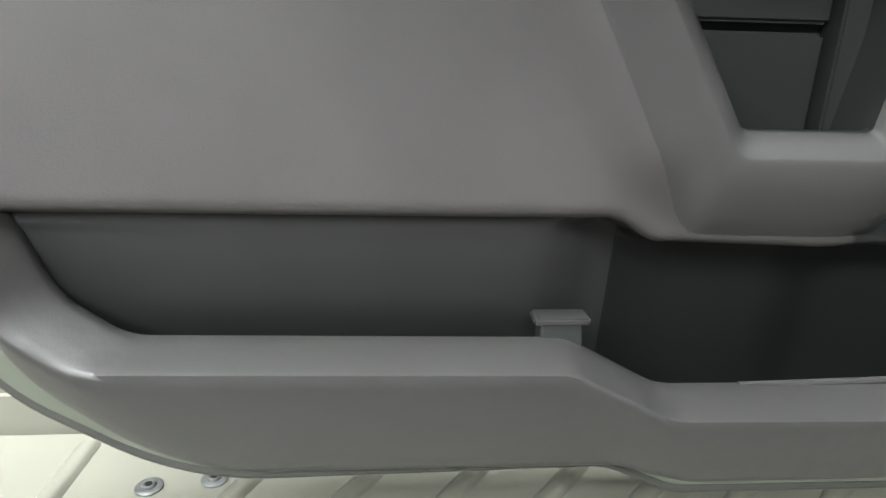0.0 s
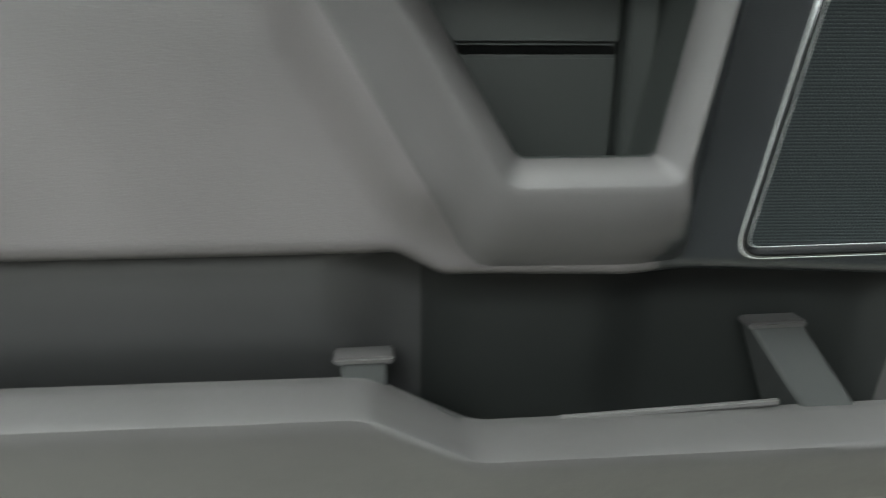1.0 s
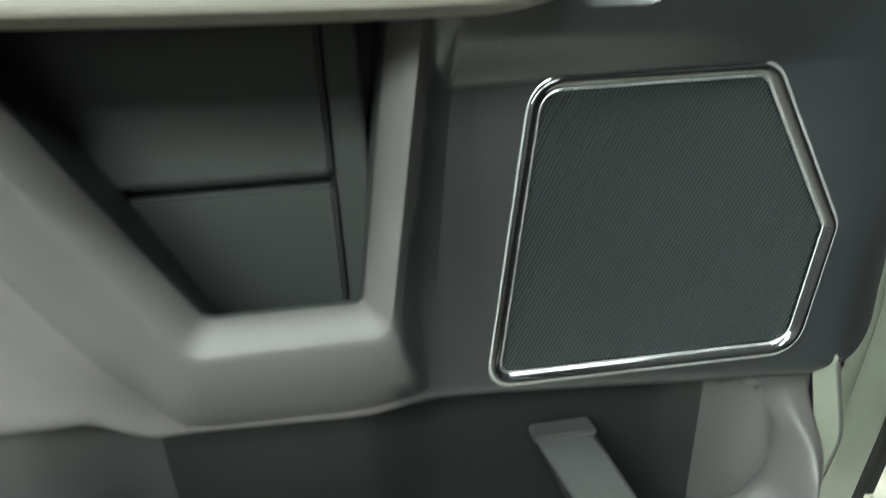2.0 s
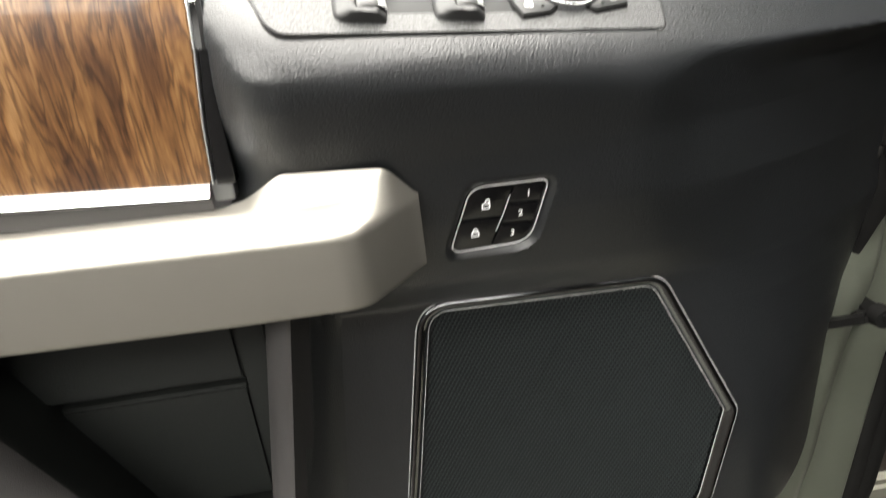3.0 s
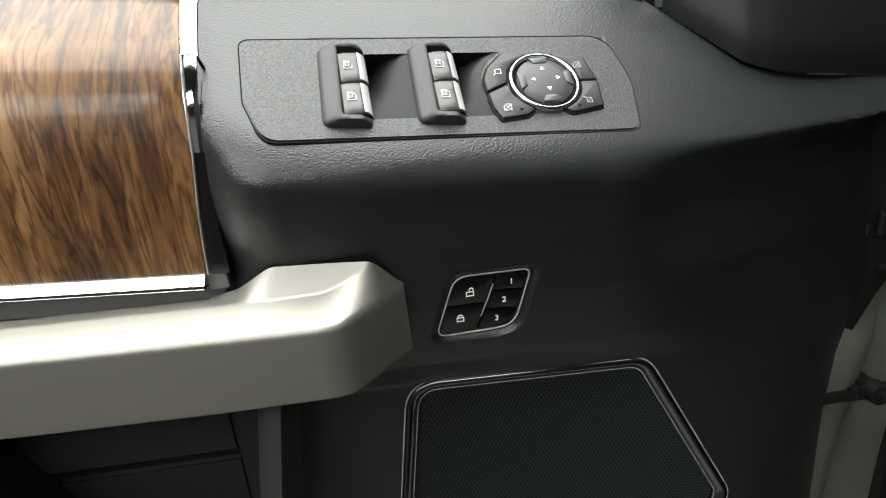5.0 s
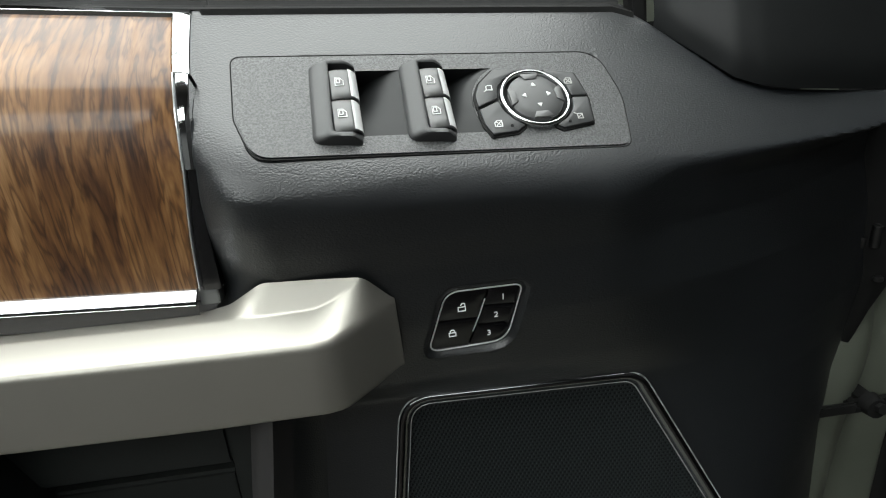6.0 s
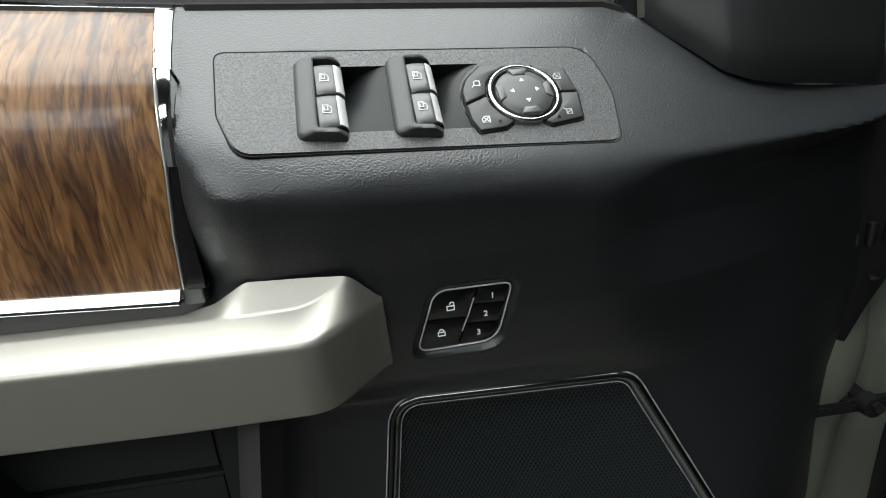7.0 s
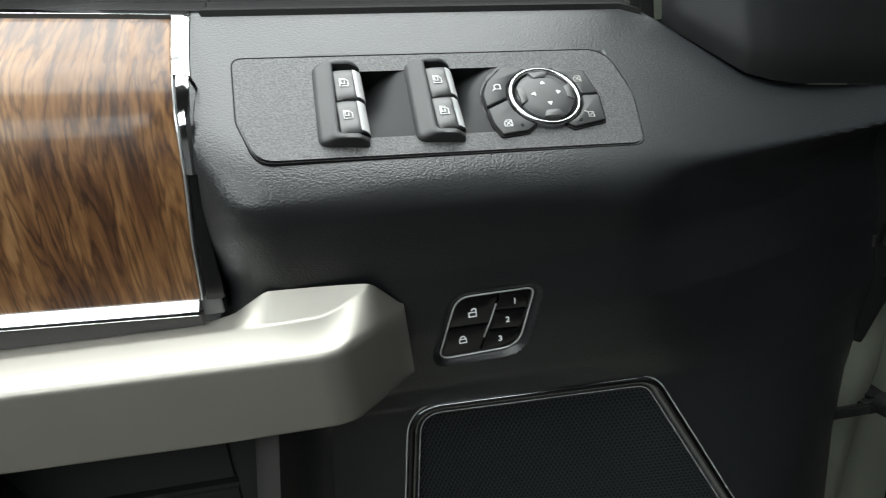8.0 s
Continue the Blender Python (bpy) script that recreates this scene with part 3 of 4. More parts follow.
metal_shell()


def check_strap():
    strap = part("check_strap", box(0.290, 0.330, 0.080, 0.085, -0.187, -0.176, 0.0018), M_STEEL, door, "dark steel door check strap with a bolt")
    part("strap_arm", box(0.324, 0.43, 0.082, 0.094, -0.1895, -0.1785, 0.003), M_RUBBER, strap)
    bm = bmesh.new()
    bmesh.ops.create_cone(bm, cap_ends=True, segments=16, radius1=0.0105, radius2=0.009, depth=0.012, matrix=pose(0.344, 0.080, -0.181, 90))
    part("strap_roller", bm, M_RUBBER, strap, angle=30)
    bm = bmesh.new()
    bmesh.ops.create_cone(bm, cap_ends=True, segments=6, radius1=0.005, radius2=0.005, depth=0.008, matrix=pose(0.345, 0.0725, -0.179, 80))
    part("strap_bolt", bm, M_STEEL, strap, angle=30)
    part("strap_bracket", box(0.334, 0.357, 0.088, 0.124, -0.194, -0.178, 0.004), M_RUBBER, strap)
    ring = lambda y, d: [Vector((p.x, y, p.y)) for p in round_path(offset_poly([(0.325, 0.115), (0.44, 0.115), (0.44, -0.012), (0.374, -0.064), (0.350, -0.100), (0.322, -0.150)], d),
                                                                  [0.008, 0.008, 0.02, 0.03, 0.012, 0.006], 5)]
    hinge = part("upper_hinge", loft([ring(0.155, 0.0), ring(0.106, 0.0), ring(0.101, -0.002), ring(0.100, -0.006)], cap_first=True, cap_last=True), M_RUBBER, door,
                 "black upper door hinge with bright pin heads", angle=40)
    for x, z, r, h in ((0.3455, -0.030, 0.0042, 0.020), (0.3335, -0.034, 0.0028, 0.010), (0.3600, -0.030, 0.0034, 0.014), (0.3505, -0.0685, 0.0045, 0.004)):
        bm = bmesh.new()
        bmesh.ops.create_cone(bm, cap_ends=True, segments=16, radius1=r, radius2=r * 0.92, depth=h, matrix=pose(x, 0.097, z, 8))
        bmesh.ops.bevel(bm, geom=[e for e in bm.edges if e.calc_face_angle(0) > 1.2], offset=r * 0.2, segments=2, affect="EDGES")
        part("hinge_pin", bm, M_STEEL, hinge, angle=30)


check_strap()


# ---- upper door: wood, bright trim, pull handle, seal ----
WOOD_PROFILE = [(-0.033, 0.0425), (-0.0375, 0.075), (-0.0397, 0.096), (-0.0412, 0.113), (-0.0407, 0.129), (-0.0375, 0.142), (-0.033, 0.153),
                (-0.028, 0.161), (-0.020, 0.168), (-0.006, 0.178), (0.008, 0.188), (0.016, 0.193)]


def wood_point(k, x, out=0.0):
    y, z = WOOD_PROFILE[k]
    a, b = WOOD_PROFILE[max(k - 1, 0)], WOOD_PROFILE[min(k + 1, len(WOOD_PROFILE) - 1)]
    ty, tz = b[0] - a[0], b[1] - a[1]
    ln = math.hypot(ty, tz)
    return Vector((x, y - tz / ln * out, z + ty / ln * out - lerp(0.075, 0.13, k / 11) * (x + 0.15)))


def edge_of_wood(k):
    return curve_at([(0.0425, -0.1605), (0.075, -0.157), (0.12, -0.1500), (0.16, -0.1492), (0.193, -0.1560)], WOOD_PROFILE[k][1])


def wood_trim():
    n = len(WOOD_PROFILE)
    loops = []
    for i in range(25):
        loops.append([wood_point(k, lerp(-0.68, edge_of_wood(k), i / 24)) for k in range(n)])
    loops.append([wood_point(k, edge_of_wood(k) + 0.0008, -0.001) for k in range(n)])
    loops.append([wood_point(k, edge_of_wood(k) + 0.0008, -0.01) for k in range(n)])
    wood = part("wood_trim", loft(loops, close_u=False), M_WOOD, door, "glossy dark-streaked walnut veneer trim", angle=50)

    def side_strip(name, k0, k1, w0, w1, material, label, out, s0=0.0, s1=0.0):
        rows = []
        for a, o in ((0.0007, -0.004), (0.0007, out * 0.85), (0.08, out), (0.6, out), (0.95, out * 0.45), (1.0, out * 0.1), (1.02, -0.012)):
            r = []
            for k in range(k0, k1 + 1):
                w = lerp(w0, w1, (k - k0) / max(1, k1 - k0))
                shift = lerp(s0, s1, (k - k0) / max(1, k1 - k0))
                r.append(wood_point(k, edge_of_wood(k) + 0.0012 + shift + (a * w if a > 0.001 else a), o))
            rows.append(r)
        part(name, loft(rows, close_u=False), material, wood, label, angle=22)
    side_strip("chrome_strip", 7, 11, 0.0092, 0.0105, M_CHROME, "polished chrome edge strip", 0.0022)
    side_strip("chrome_strip", 3, 7, 0.0054, 0.0068, M_CHROME, "polished chrome edge strip", 0.0016, 0.0014, 0.0014)
    side_strip("bright_line", 0, 3, 0.0009, 0.0013, M_BEAD, "thin bright edge line", 0.0014)
    side_strip("bright_line", 3, 7, 0.0013, 0.0013, M_BEAD, "thin bright edge line", 0.0019)
    side_strip("gloss_strip", 0, 3, 0.0105, 0.0045, M_GLOSS, "gloss black edge strip", 0.0008, 0.0018, 0.0024)
    # bright strip under the wood and along its upper edge
    rows = []
    for dy, dz in ((0.004, 0.001), (-0.0012, 0.0006), (-0.0018, 0.0003), (-0.0083, -0.0058), (-0.0086, -0.0064), (-0.0080, -0.0070), (0.002, -0.0072)):
        rows.append([wood_point(0, x) + Vector((0, dy, dz)) for x in (-0.68, -0.5, -0.35, -0.25, -0.2, -0.17, -0.1605)])
    part("lower_chrome_strip", loft(rows, close_u=False), M_CHROME, wood, "polished chrome strip under the wood", angle=30)
    rows = []
    for dy, dz in ((-0.002, -0.0066), (-0.0048, -0.0070), (-0.0046, -0.0125), (-0.0042, -0.0185), (0.006, -0.0195)):
        rows.append([wood_point(0, x) + Vector((0, dy, dz)) for x in (-0.68, -0.5, -0.35, -0.25, -0.2, -0.17, -0.1605)])
    part("lower_grey_strip", loft(rows, close_u=False), M_LOWER, wood, "grey plastic strip under the chrome", angle=30)
    part("strip_end", box(-0.1602, -0.1490, -0.0335, -0.022, 0.0335, 0.0450, 0.0006), M_STRIP, wood)
    rows = []
    for dy, dz in ((-0.002, -0.002), (-0.003, 0.0012), (0.001, 0.0035), (0.006, 0.0035), (0.008, -0.002)):
        rows.append([wood_point(11, x) + Vector((0, dy, dz)) for x in (-0.68, -0.5, -0.35, -0.25, -0.2, -0.17, -0.1445)])
    part("upper_chrome_strip", loft(rows, close_u=False), M_CHROME, wood, "thin polished chrome strip above the wood", angle=50)


wood_trim()


def pull_handle():
    # at each station: back edge, ridge, front crease, front foot, back foot
    stations = [
        (-0.74, ((-0.010, 0.040), (-0.030, 0.048), (-0.050, 0.040), (-0.046, -0.006), (0.000, -0.010))),
        (-0.60, ((-0.024, 0.040), (-0.053, 0.0440), (-0.0765, 0.0350), (-0.0705, -0.012), (-0.020, -0.016))),
        (-0.26, ((-0.030, 0.0309), (-0.0560, 0.0348), (-0.0785, 0.0247), (-0.0725, -0.0235), (-0.028, -0.028))),
        (-0.159, ((-0.030, 0.0284), (-0.0560, 0.0320), (-0.0785, 0.0212), (-0.0725, -0.0259), (-0.028, -0.030))),
        (-0.142, ((-0.040, 0.0344), (-0.0560, 0.0315), (-0.0785, 0.0206), (-0.0725, -0.0260), (-0.028, -0.030))),
        (-0.1213, ((-0.0470, 0.0470), (-0.0560, 0.0309), (-0.0785, 0.0199), (-0.0725, -0.0260), (-0.028, -0.030))),
        (-0.0932, ((-0.0470, 0.0452), (-0.0560, 0.0310), (-0.0785, 0.0193), (-0.0725, -0.0261), (-0.028, -0.030))),
        (-0.0830, ((-0.0470, 0.0444), (-0.0540, 0.0338), (-0.0762, 0.0190), (-0.0690, -0.0265), (-0.028, -0.029))),
        (-0.0655, ((-0.0470, 0.0428), (-0.0475, 0.0424), (-0.0590, 0.0205), (-0.0490, -0.0250), (-0.028, -0.026))),
        (-0.0500, ((-0.0360, 0.0228), (-0.0364, 0.0224), (-0.0372, 0.0212), (-0.0340, -0.0205), (-0.026, -0.022))),
    ]

    def section(x):
        """The five corners at x, with the turn at the end softened."""
        rows = []
        for d in (-0.003, -0.0015, 0.0, 0.0015, 0.003):
            at = min(max(x + d, stations[0][0]), stations[-1][0])
            for (a, va), (b, vb) in zip(stations, stations[1:]):
                if at <= b:
                    k = (at - a) / (b - a)
                    rows.append([Vector(p).lerp(Vector(q), k) for p, q in zip(va, vb)])
                    break
        return [sum((r[n] for r in rows), Vector((0, 0))) / len(rows) for n in range(5)]
    loops = []
    for x in [-0.74, -0.67, -0.60, -0.5, -0.4, -0.3, -0.26, -0.2] + [lerp(-0.17, -0.0500, k / 60) for k in range(61)]:
        pts = section(x)
        loop = []
        for n, p in enumerate(pts):
            a, c = pts[n - 1], pts[(n + 1) % 5]
            r = (0.0006, 0.0016, 0.0042, 0.0045, 0.001)[n]
            da, dc = min(r, 0.3 * (a - p).length), min(r, 0.3 * (c - p).length)
            q0, q1 = p + (a - p).normalized() * da, p + (c - p).normalized() * dc
            for t in (0, 0.17, 0.33, 0.5, 0.67, 0.83, 1):
                loop.append(q0 * (1 - t) ** 2 + p * 2 * t * (1 - t) + q1 * t * t)
        loops.append([Vector((x, q.x, q.y)) for q in loop])
    part("pull_handle", loft(loops, cap_first=True, cap_last=True), M_SILVER, door, "satin champagne silver pull handle bar", angle=40)


pull_handle()
xs_shelf = (-0.68, -0.5, -0.35, -0.25, -0.2, -0.17, -0.150)
part("trim_shelf", loft([[wood_point(0, x) + Vector((0, dy, -0.0188)) for x in xs_shelf] for dy in (0.008, -0.0005)]
                        + [[Vector((x, y, 0.0245 + dz - 0.05 * (x + 0.165))) for x in xs_shelf] for y, dz in ((-0.029, 0.0005), (-0.031, -0.006))], close_u=False),
     M_LOWER, door)


def window_seal():
    xs = [lerp(-0.8, -0.141, i / 20) for i in range(21)] + [lerp(-0.139, 0.128, i / 20) for i in range(21)]
    prof = [(-0.004, -0.012), (-0.002, 0.001), (0.003, 0.0025), (0.006, 0.001), (0.010, 0.004), (0.014, 0.0025), (0.018, 0.007),
            (0.026, 0.008), (0.030, 0.014), (0.034, 0.06), (0.06, 0.06)]
    base = {x: max(panel_y(x, top_z(x), False), 0.022 if x < -0.14 else -1) for x in xs}
    rows = [[Vector((x, base[x] + dy, top_z(x) + dz)) for x in xs] for dy, dz in prof]
    part("window_seal", loft(rows, close_u=False), M_RUBBER, door, "black ribbed rubber window seal", angle=25)


window_seal()


def mirror_corner():
    loops = []
    for k in range(20):
        row = []
        for i in range(41):
            u = i / 40
            x = lerp(0.142, 0.292, u)
            zb = top_z(x) + 0.0012
            s = k / 19
            z = lerp(zb, 0.30, s)
            y0 = panel_y(x, zb, False)
            lip = 0.006 * (1 - smooth01(0, 0.08, s)) + 0.006 * (1 - smooth01(0, 0.05, u)) + 0.008 * smooth01(0.97, 1, u)
            y = y0 - 0.004 + lip + 0.25 * (z - zb) - 0.008 * math.sin(u * math.pi)
            row.append(Vector((x + 0.12 * (z - zb) * u, y, z)))
        loops.append(row)
    back = [p + Vector((0, 0.03, 0)) for p in loops[0]]
    side = loft([back] + loops, close_u=False)
    cover = part("mirror_corner_cover", side, M_SMOOTH, door, "smooth black mirror corner cover")
    part("cover_edge", box(0.127, 0.140, 0.058, 0.072, 0.155, 0.30, 0.003), M_RUBBER, cover)


mirror_corner()


# ---- speaker ----
def speaker():
    def loop(d, n):
        return [Vector((p.x, speaker_y(p.x) - n, p.y)) for p in round_path(offset_poly(SPEAKER, d), [max(0.002, r + d) for r in SPEAKER_R], 9)]
    profile = ((0.0002, -0.003), (0.0002, 0.0012), (-0.0006, 0.0026), (-0.0018, 0.0036), (-0.0030, 0.0038), (-0.0042, 0.0034), (-0.0062, 0.0020), (-0.0080, 0.0004),
               (-0.0090, -0.0012), (-0.0092, -0.006))
    bezel = part("speaker_bezel", loft([loop(d, n) for d, n in profile]), M_DARKCHROME, door, "black chrome frame of the door speaker", angle=60)

    def bead(d, n, r):
        rows = []
        for k in range(9):
            a = math.tau * k / 8
            rows.append(loop(d + r * math.cos(a), n + r * math.sin(a)))
        part("bright_bead", loft(rows), M_BEAD, bezel, "thin bright line of the speaker frame, outer bead and inner reflection")
    bead(0.0001, 0.0016, 0.0006)
    # this inner one is added as the reflection along the frame's inner edge
    bead(-0.0090, -0.0008, 0.0004)
    inner = offset_poly(SPEAKER, -0.0080)
    pitch = 0.0031
    verts, faces = [], []
    rows_n = int(0.24 / (pitch * 0.866))
    for j in range(rows_n):
        for i in range(95):
            cx = -0.12 + (i + 0.5 * (j % 2)) * pitch
            cz = -0.30 + j * pitch * 0.866
            if inside_depth(inner, cx, cz) < -0.002:
                continue
            b = len(verts)
            for ring, (r, y) in enumerate(((pitch / math.sqrt(3), 0.0042), (pitch * 0.40, 0.0042), (pitch * 0.36, 0.0052))):
                for k in range(6):
                    a = math.tau * (k + 0.5) / 6
                    verts.append((cx + r * math.cos(a), y + speaker_y(cx + r * math.cos(a)), cz + r * math.sin(a)))
            for k in range(6):
                m = (k + 1) % 6
                faces.append((b + k, b + m, b + 6 + m, b + 6 + k))
                faces.append((b + 6 + k, b + 6 + m, b + 12 + m, b + 12 + k))
    me = bpy.data.meshes.new("speaker_grille")
    me.from_pydata(verts, [], faces)
    me.materials.append(M_GRILLE)
    grille = new("speaker_grille", me)
    grille.parent = bezel
    tagged(grille, "black perforated metal speaker grille", kind="stuff")
    part("speaker_backing", loft([loop(-0.003, -0.0085), loop(-0.02, -0.0085)], cap_last=True), M_CLOTH, bezel)


speaker()


# ---- window and mirror switches ----
def switch_panel():
    n0 = 0.0007
    ring = lambda off, n: [PLATE(p.x, p.y, n) for p in round_path(offset_poly(PLATE_OUT, off), [max(0.001, r + off) for r in PLATE_R], 6)]
    wells = [(0.0540, [(0.0098, 0.0815), (0.0566, 0.0795)]),
             (0.1035, [(0.0095, 0.1245), (0.0180, 0.1197), (0.0300, 0.1182), (0.0390, 0.1197), (0.0470, 0.1235), (0.0530, 0.1285), (0.0568, 0.1340)])]

    def well_point(well, s, t):
        v = lerp(well[1][0][0], well[1][-1][0], t)
        return lerp(well[0], curve_at(well[1], v), s), v

    def well_edge(well):
        return ([well_point(well, 0, t / 8) for t in range(9)] + [well_point(well, s / 6, 1) for s in range(1, 7)]
                + [well_point(well, 1, 1 - t / 8) for t in range(1, 9)] + [well_point(well, 1 - s / 6, 0) for s in range(1, 6)])
    bm = bmesh.new()
    edges = []
    outline = round_path(offset_poly(PLATE_OUT, -0.0013), [max(0.001, r) for r in PLATE_R], 6)
    holes = [[Vector(p) for p in well_edge(w)] for w in wells]
    for path in [outline] + holes:
        vs = [bm.verts.new(PLATE(p.x, p.y, n0)) for p in path]
        edges += [bm.edges.new((vs[i], vs[(i + 1) % len(vs)])) for i in range(len(vs))]
    bmesh.ops.triangle_fill(bm, edges=edges, use_beauty=True, normal=PLATE.n)
    loft([[PLATE(p.x, p.y, n0) for p in outline], [PLATE(p.x + 0.0, p.y, n0 - 0.0025) for p in outline]], bm=bm)
    plate = part("switch_panel", bm, M_PLATE, door, "black grained switch panel on the armrest", angle=30)
    part("panel_gap", loft([ring(0.0005, -0.0004), ring(0.0001, 0.0003), ring(-0.0004, 0.0001), ring(-0.0022, -0.0015)]), M_HOLE, plate)

    for well, path in zip(wells, holes):
        bm = bmesh.new()
        deep = lambda s, t: n0 - 0.0002 - 0.017 * (1 - smooth01(-0.25, 1.0, s)) * (0.30 + 0.70 * smooth01(0.0, 1.0, t))
        loft([[PLATE(*well_point(well, s / 14, t / 14), deep(s / 14, t / 14)) for s in range(15)] for t in range(15)], close_u=False, bm=bm)
        part("switch_well", bm, M_SMOOTH, plate, angle=80)
        low = [(0, t / 8) for t in range(9)] + [(s / 6, 1) for s in range(1, 7)] + [(1, 1 - t / 8) for t in range(1, 9)] + [(1 - s / 6, 0) for s in range(1, 6)]
        part("well_wall", loft([[PLATE(p.x, p.y, n0) for p in path], [PLATE(p.x, p.y, deep(*q) - 0.0005) for p, q in zip(path, low)]]), M_SMOOTH, plate, angle=30)

    door_icon = [[(-0.0021, -0.0024), (-0.0021, 0.0024), (0.0003, 0.0024), (0.0019, 0.0006), (0.0019, -0.0024), (-0.0021, -0.0024)],
                 [(-0.0014, -0.0008), (-0.0014, 0.0017), (0.0002, 0.0017), (0.0002, -0.0008), (-0.0014, -0.0008)]]

    def place(lines, u, v, k=1.0):
        return [[(u + a * k, v + b * k) for a, b in line] for line in lines]

    def pod(u0):
        base = [(u0, 0.0055), (u0 + 0.0262, 0.0035), (u0 + 0.0262, 0.0600), (u0 + 0.0005, 0.0605)]
        def lp(pts, r, n):
            return [PLATE(p.x, p.y, n if n < n0 + 0.001 else n0 + 0.0006 + (n - n0 - 0.0006) * (1 - 0.85 * smooth01(u0 + 0.020, u0 + 0.0275, p.x)))
                    for p in round_path(pts, r, 5, fill=4)]
        top = [(u0 + 0.0085, 0.0062), (u0 + 0.0260, 0.0054), (u0 + 0.0260, 0.0590), (u0 + 0.0090, 0.0595)]
        well = [(u0 + 0.0108, 0.0092), (u0 + 0.0261, 0.0086), (u0 + 0.0261, 0.0570), (u0 + 0.0112, 0.0572)]
        loops = [lp(base, [0.005, 0.002, 0.002, 0.004], n0 - 0.001), lp(base, [0.005, 0.002, 0.002, 0.004], n0 + 0.0006)]
        for t, n in ((0.3, 0.0028), (0.6, 0.0046), (0.85, 0.0058), (1.0, 0.0061)):
            loops.append(lp([(lerp(a[0], b[0], t), lerp(a[1], b[1], t)) for a, b in zip(base, top)], [0.004, 0.002, 0.002, 0.003], n0 + n))
        loops.append(lp([(lerp(a[0], b[0], 0.6), lerp(a[1], b[1], 0.6)) for a, b in zip(top, well)], [0.003, 0.001, 0.001, 0.002], n0 + 0.0061))
        loops.append(lp(well, [0.002, 0.0006, 0.0006, 0.001], n0 + 0.0055))
        loops.append(lp(well, [0.002, 0.0006, 0.0006, 0.001], n0 - 0.001))
        part("switch_pod", loft(loops), M_POD, plate, angle=50)
        for v0, v1 in ((0.0094, 0.0305), (0.0318, 0.0525)):
            sec = [(0.0000, -0.004), (0.0000, 0.0050), (0.0006, 0.0056), (0.004, 0.0063), (0.009, 0.0064), (0.0120, 0.0058), (0.0142, 0.0042), (0.0154, 0.0018), (0.0154, -0.008)]
            loops = []
            for s, drop in ((0.0, 0.0012), (0.04, 0.0004), (0.3, 0.0004), (0.5, 0.0006), (0.7, 0.0004), (0.96, 0.0), (1.0, 0.0010)):
                loops.append([PLATE(u0 + 0.0112 + a + 0.0006 * (0.5 - s), lerp(v0, v1, s), n0 + c - (drop if 0 < c else 0)) for a, c in sec])
            part("window_switch", loft(loops, close_u=False, cap_first=False), M_SWITCH, plate, "satin grey window rocker switch", angle=60)
            # bright strip laid on the right edge as the rocker's glare
            chrome = []
            for s in (0.03, 0.97):
                chrome.append([PLATE(u0 + 0.0112 + a + 0.0006 * (0.5 - s), lerp(v0, v1, s), n0 + c + 0.00025) for a, c in
                               ((0.0108, 0.0061), (0.0122, 0.0056), (0.0143, 0.0038), (0.0155, 0.0016), (0.0156, -0.0020))])
            part("rocker_glare", loft(chrome, close_u=False), M_BRIGHT, plate, "glare along the rocker's edge, as a bright strip")
            part("switch_symbol", strokes(PLATE, place(door_icon, u0 + 0.0165, (v0 + v1) / 2 + 0.001, 1.1), 0.00045, n0 + 0.0060), M_ICON, plate)

    pod(0.0275)
    pod(0.0785)

    # mirror control
    cu, cv = 0.1556, 0.0312
    circ = lambda r, n, k=40: [PLATE(cu + r * math.cos(i * math.tau / k), cv + r * math.sin(i * math.tau / k), n) for i in range(k)]
    part("mirror_ring", loft([circ(0.0211, n0), circ(0.0211, n0 + 0.0026), circ(0.0206, n0 + 0.0035), circ(0.0197, n0 + 0.0037), circ(0.0189, n0 + 0.0030),
                              circ(0.0186, n0 + 0.0005)]), M_CHROME, plate, "polished chrome ring round the mirror control", angle=60)
    part("mirror_well", loft([circ(0.0188, n0 + 0.0008), circ(0.016, n0 + 0.0004)], cap_last=True), M_HOLE, plate)
    part("mirror_pad", loft([circ(0.0166, n0 + 0.0005), circ(0.0166, n0 + 0.0030), circ(0.0158, n0 + 0.0038), circ(0.011, n0 + 0.0046), circ(0.005, n0 + 0.0050)],
                            cap_last=True), M_PAD, plate, "round grey mirror adjusting pad")
    for k in range(4):
        a = k * math.pi / 2 + math.radians(4)
        c, s = math.cos(a), math.sin(a)
        rot = lambda pts: [(cu + x * c - y * s, cv + x * s + y * c) for x, y in pts]
        part("pad_facet", slab(PLATE, rot([(0.0118, -0.0036), (0.0162, -0.0062), (0.0162, 0.0062), (0.0118, 0.0036)]), [0.0006] * 4, n0 + 0.002, n0 + 0.0049, 0.0004),
             M_SWITCH, plate)
        part("pad_arrow", slab(PLATE, rot([(0.0092, 0.0), (0.0064, 0.0017), (0.0064, -0.0017)]), [0.0001] * 3, n0 + 0.003, n0 + 0.0052, 0.0001, seg=1), M_ICON, plate)

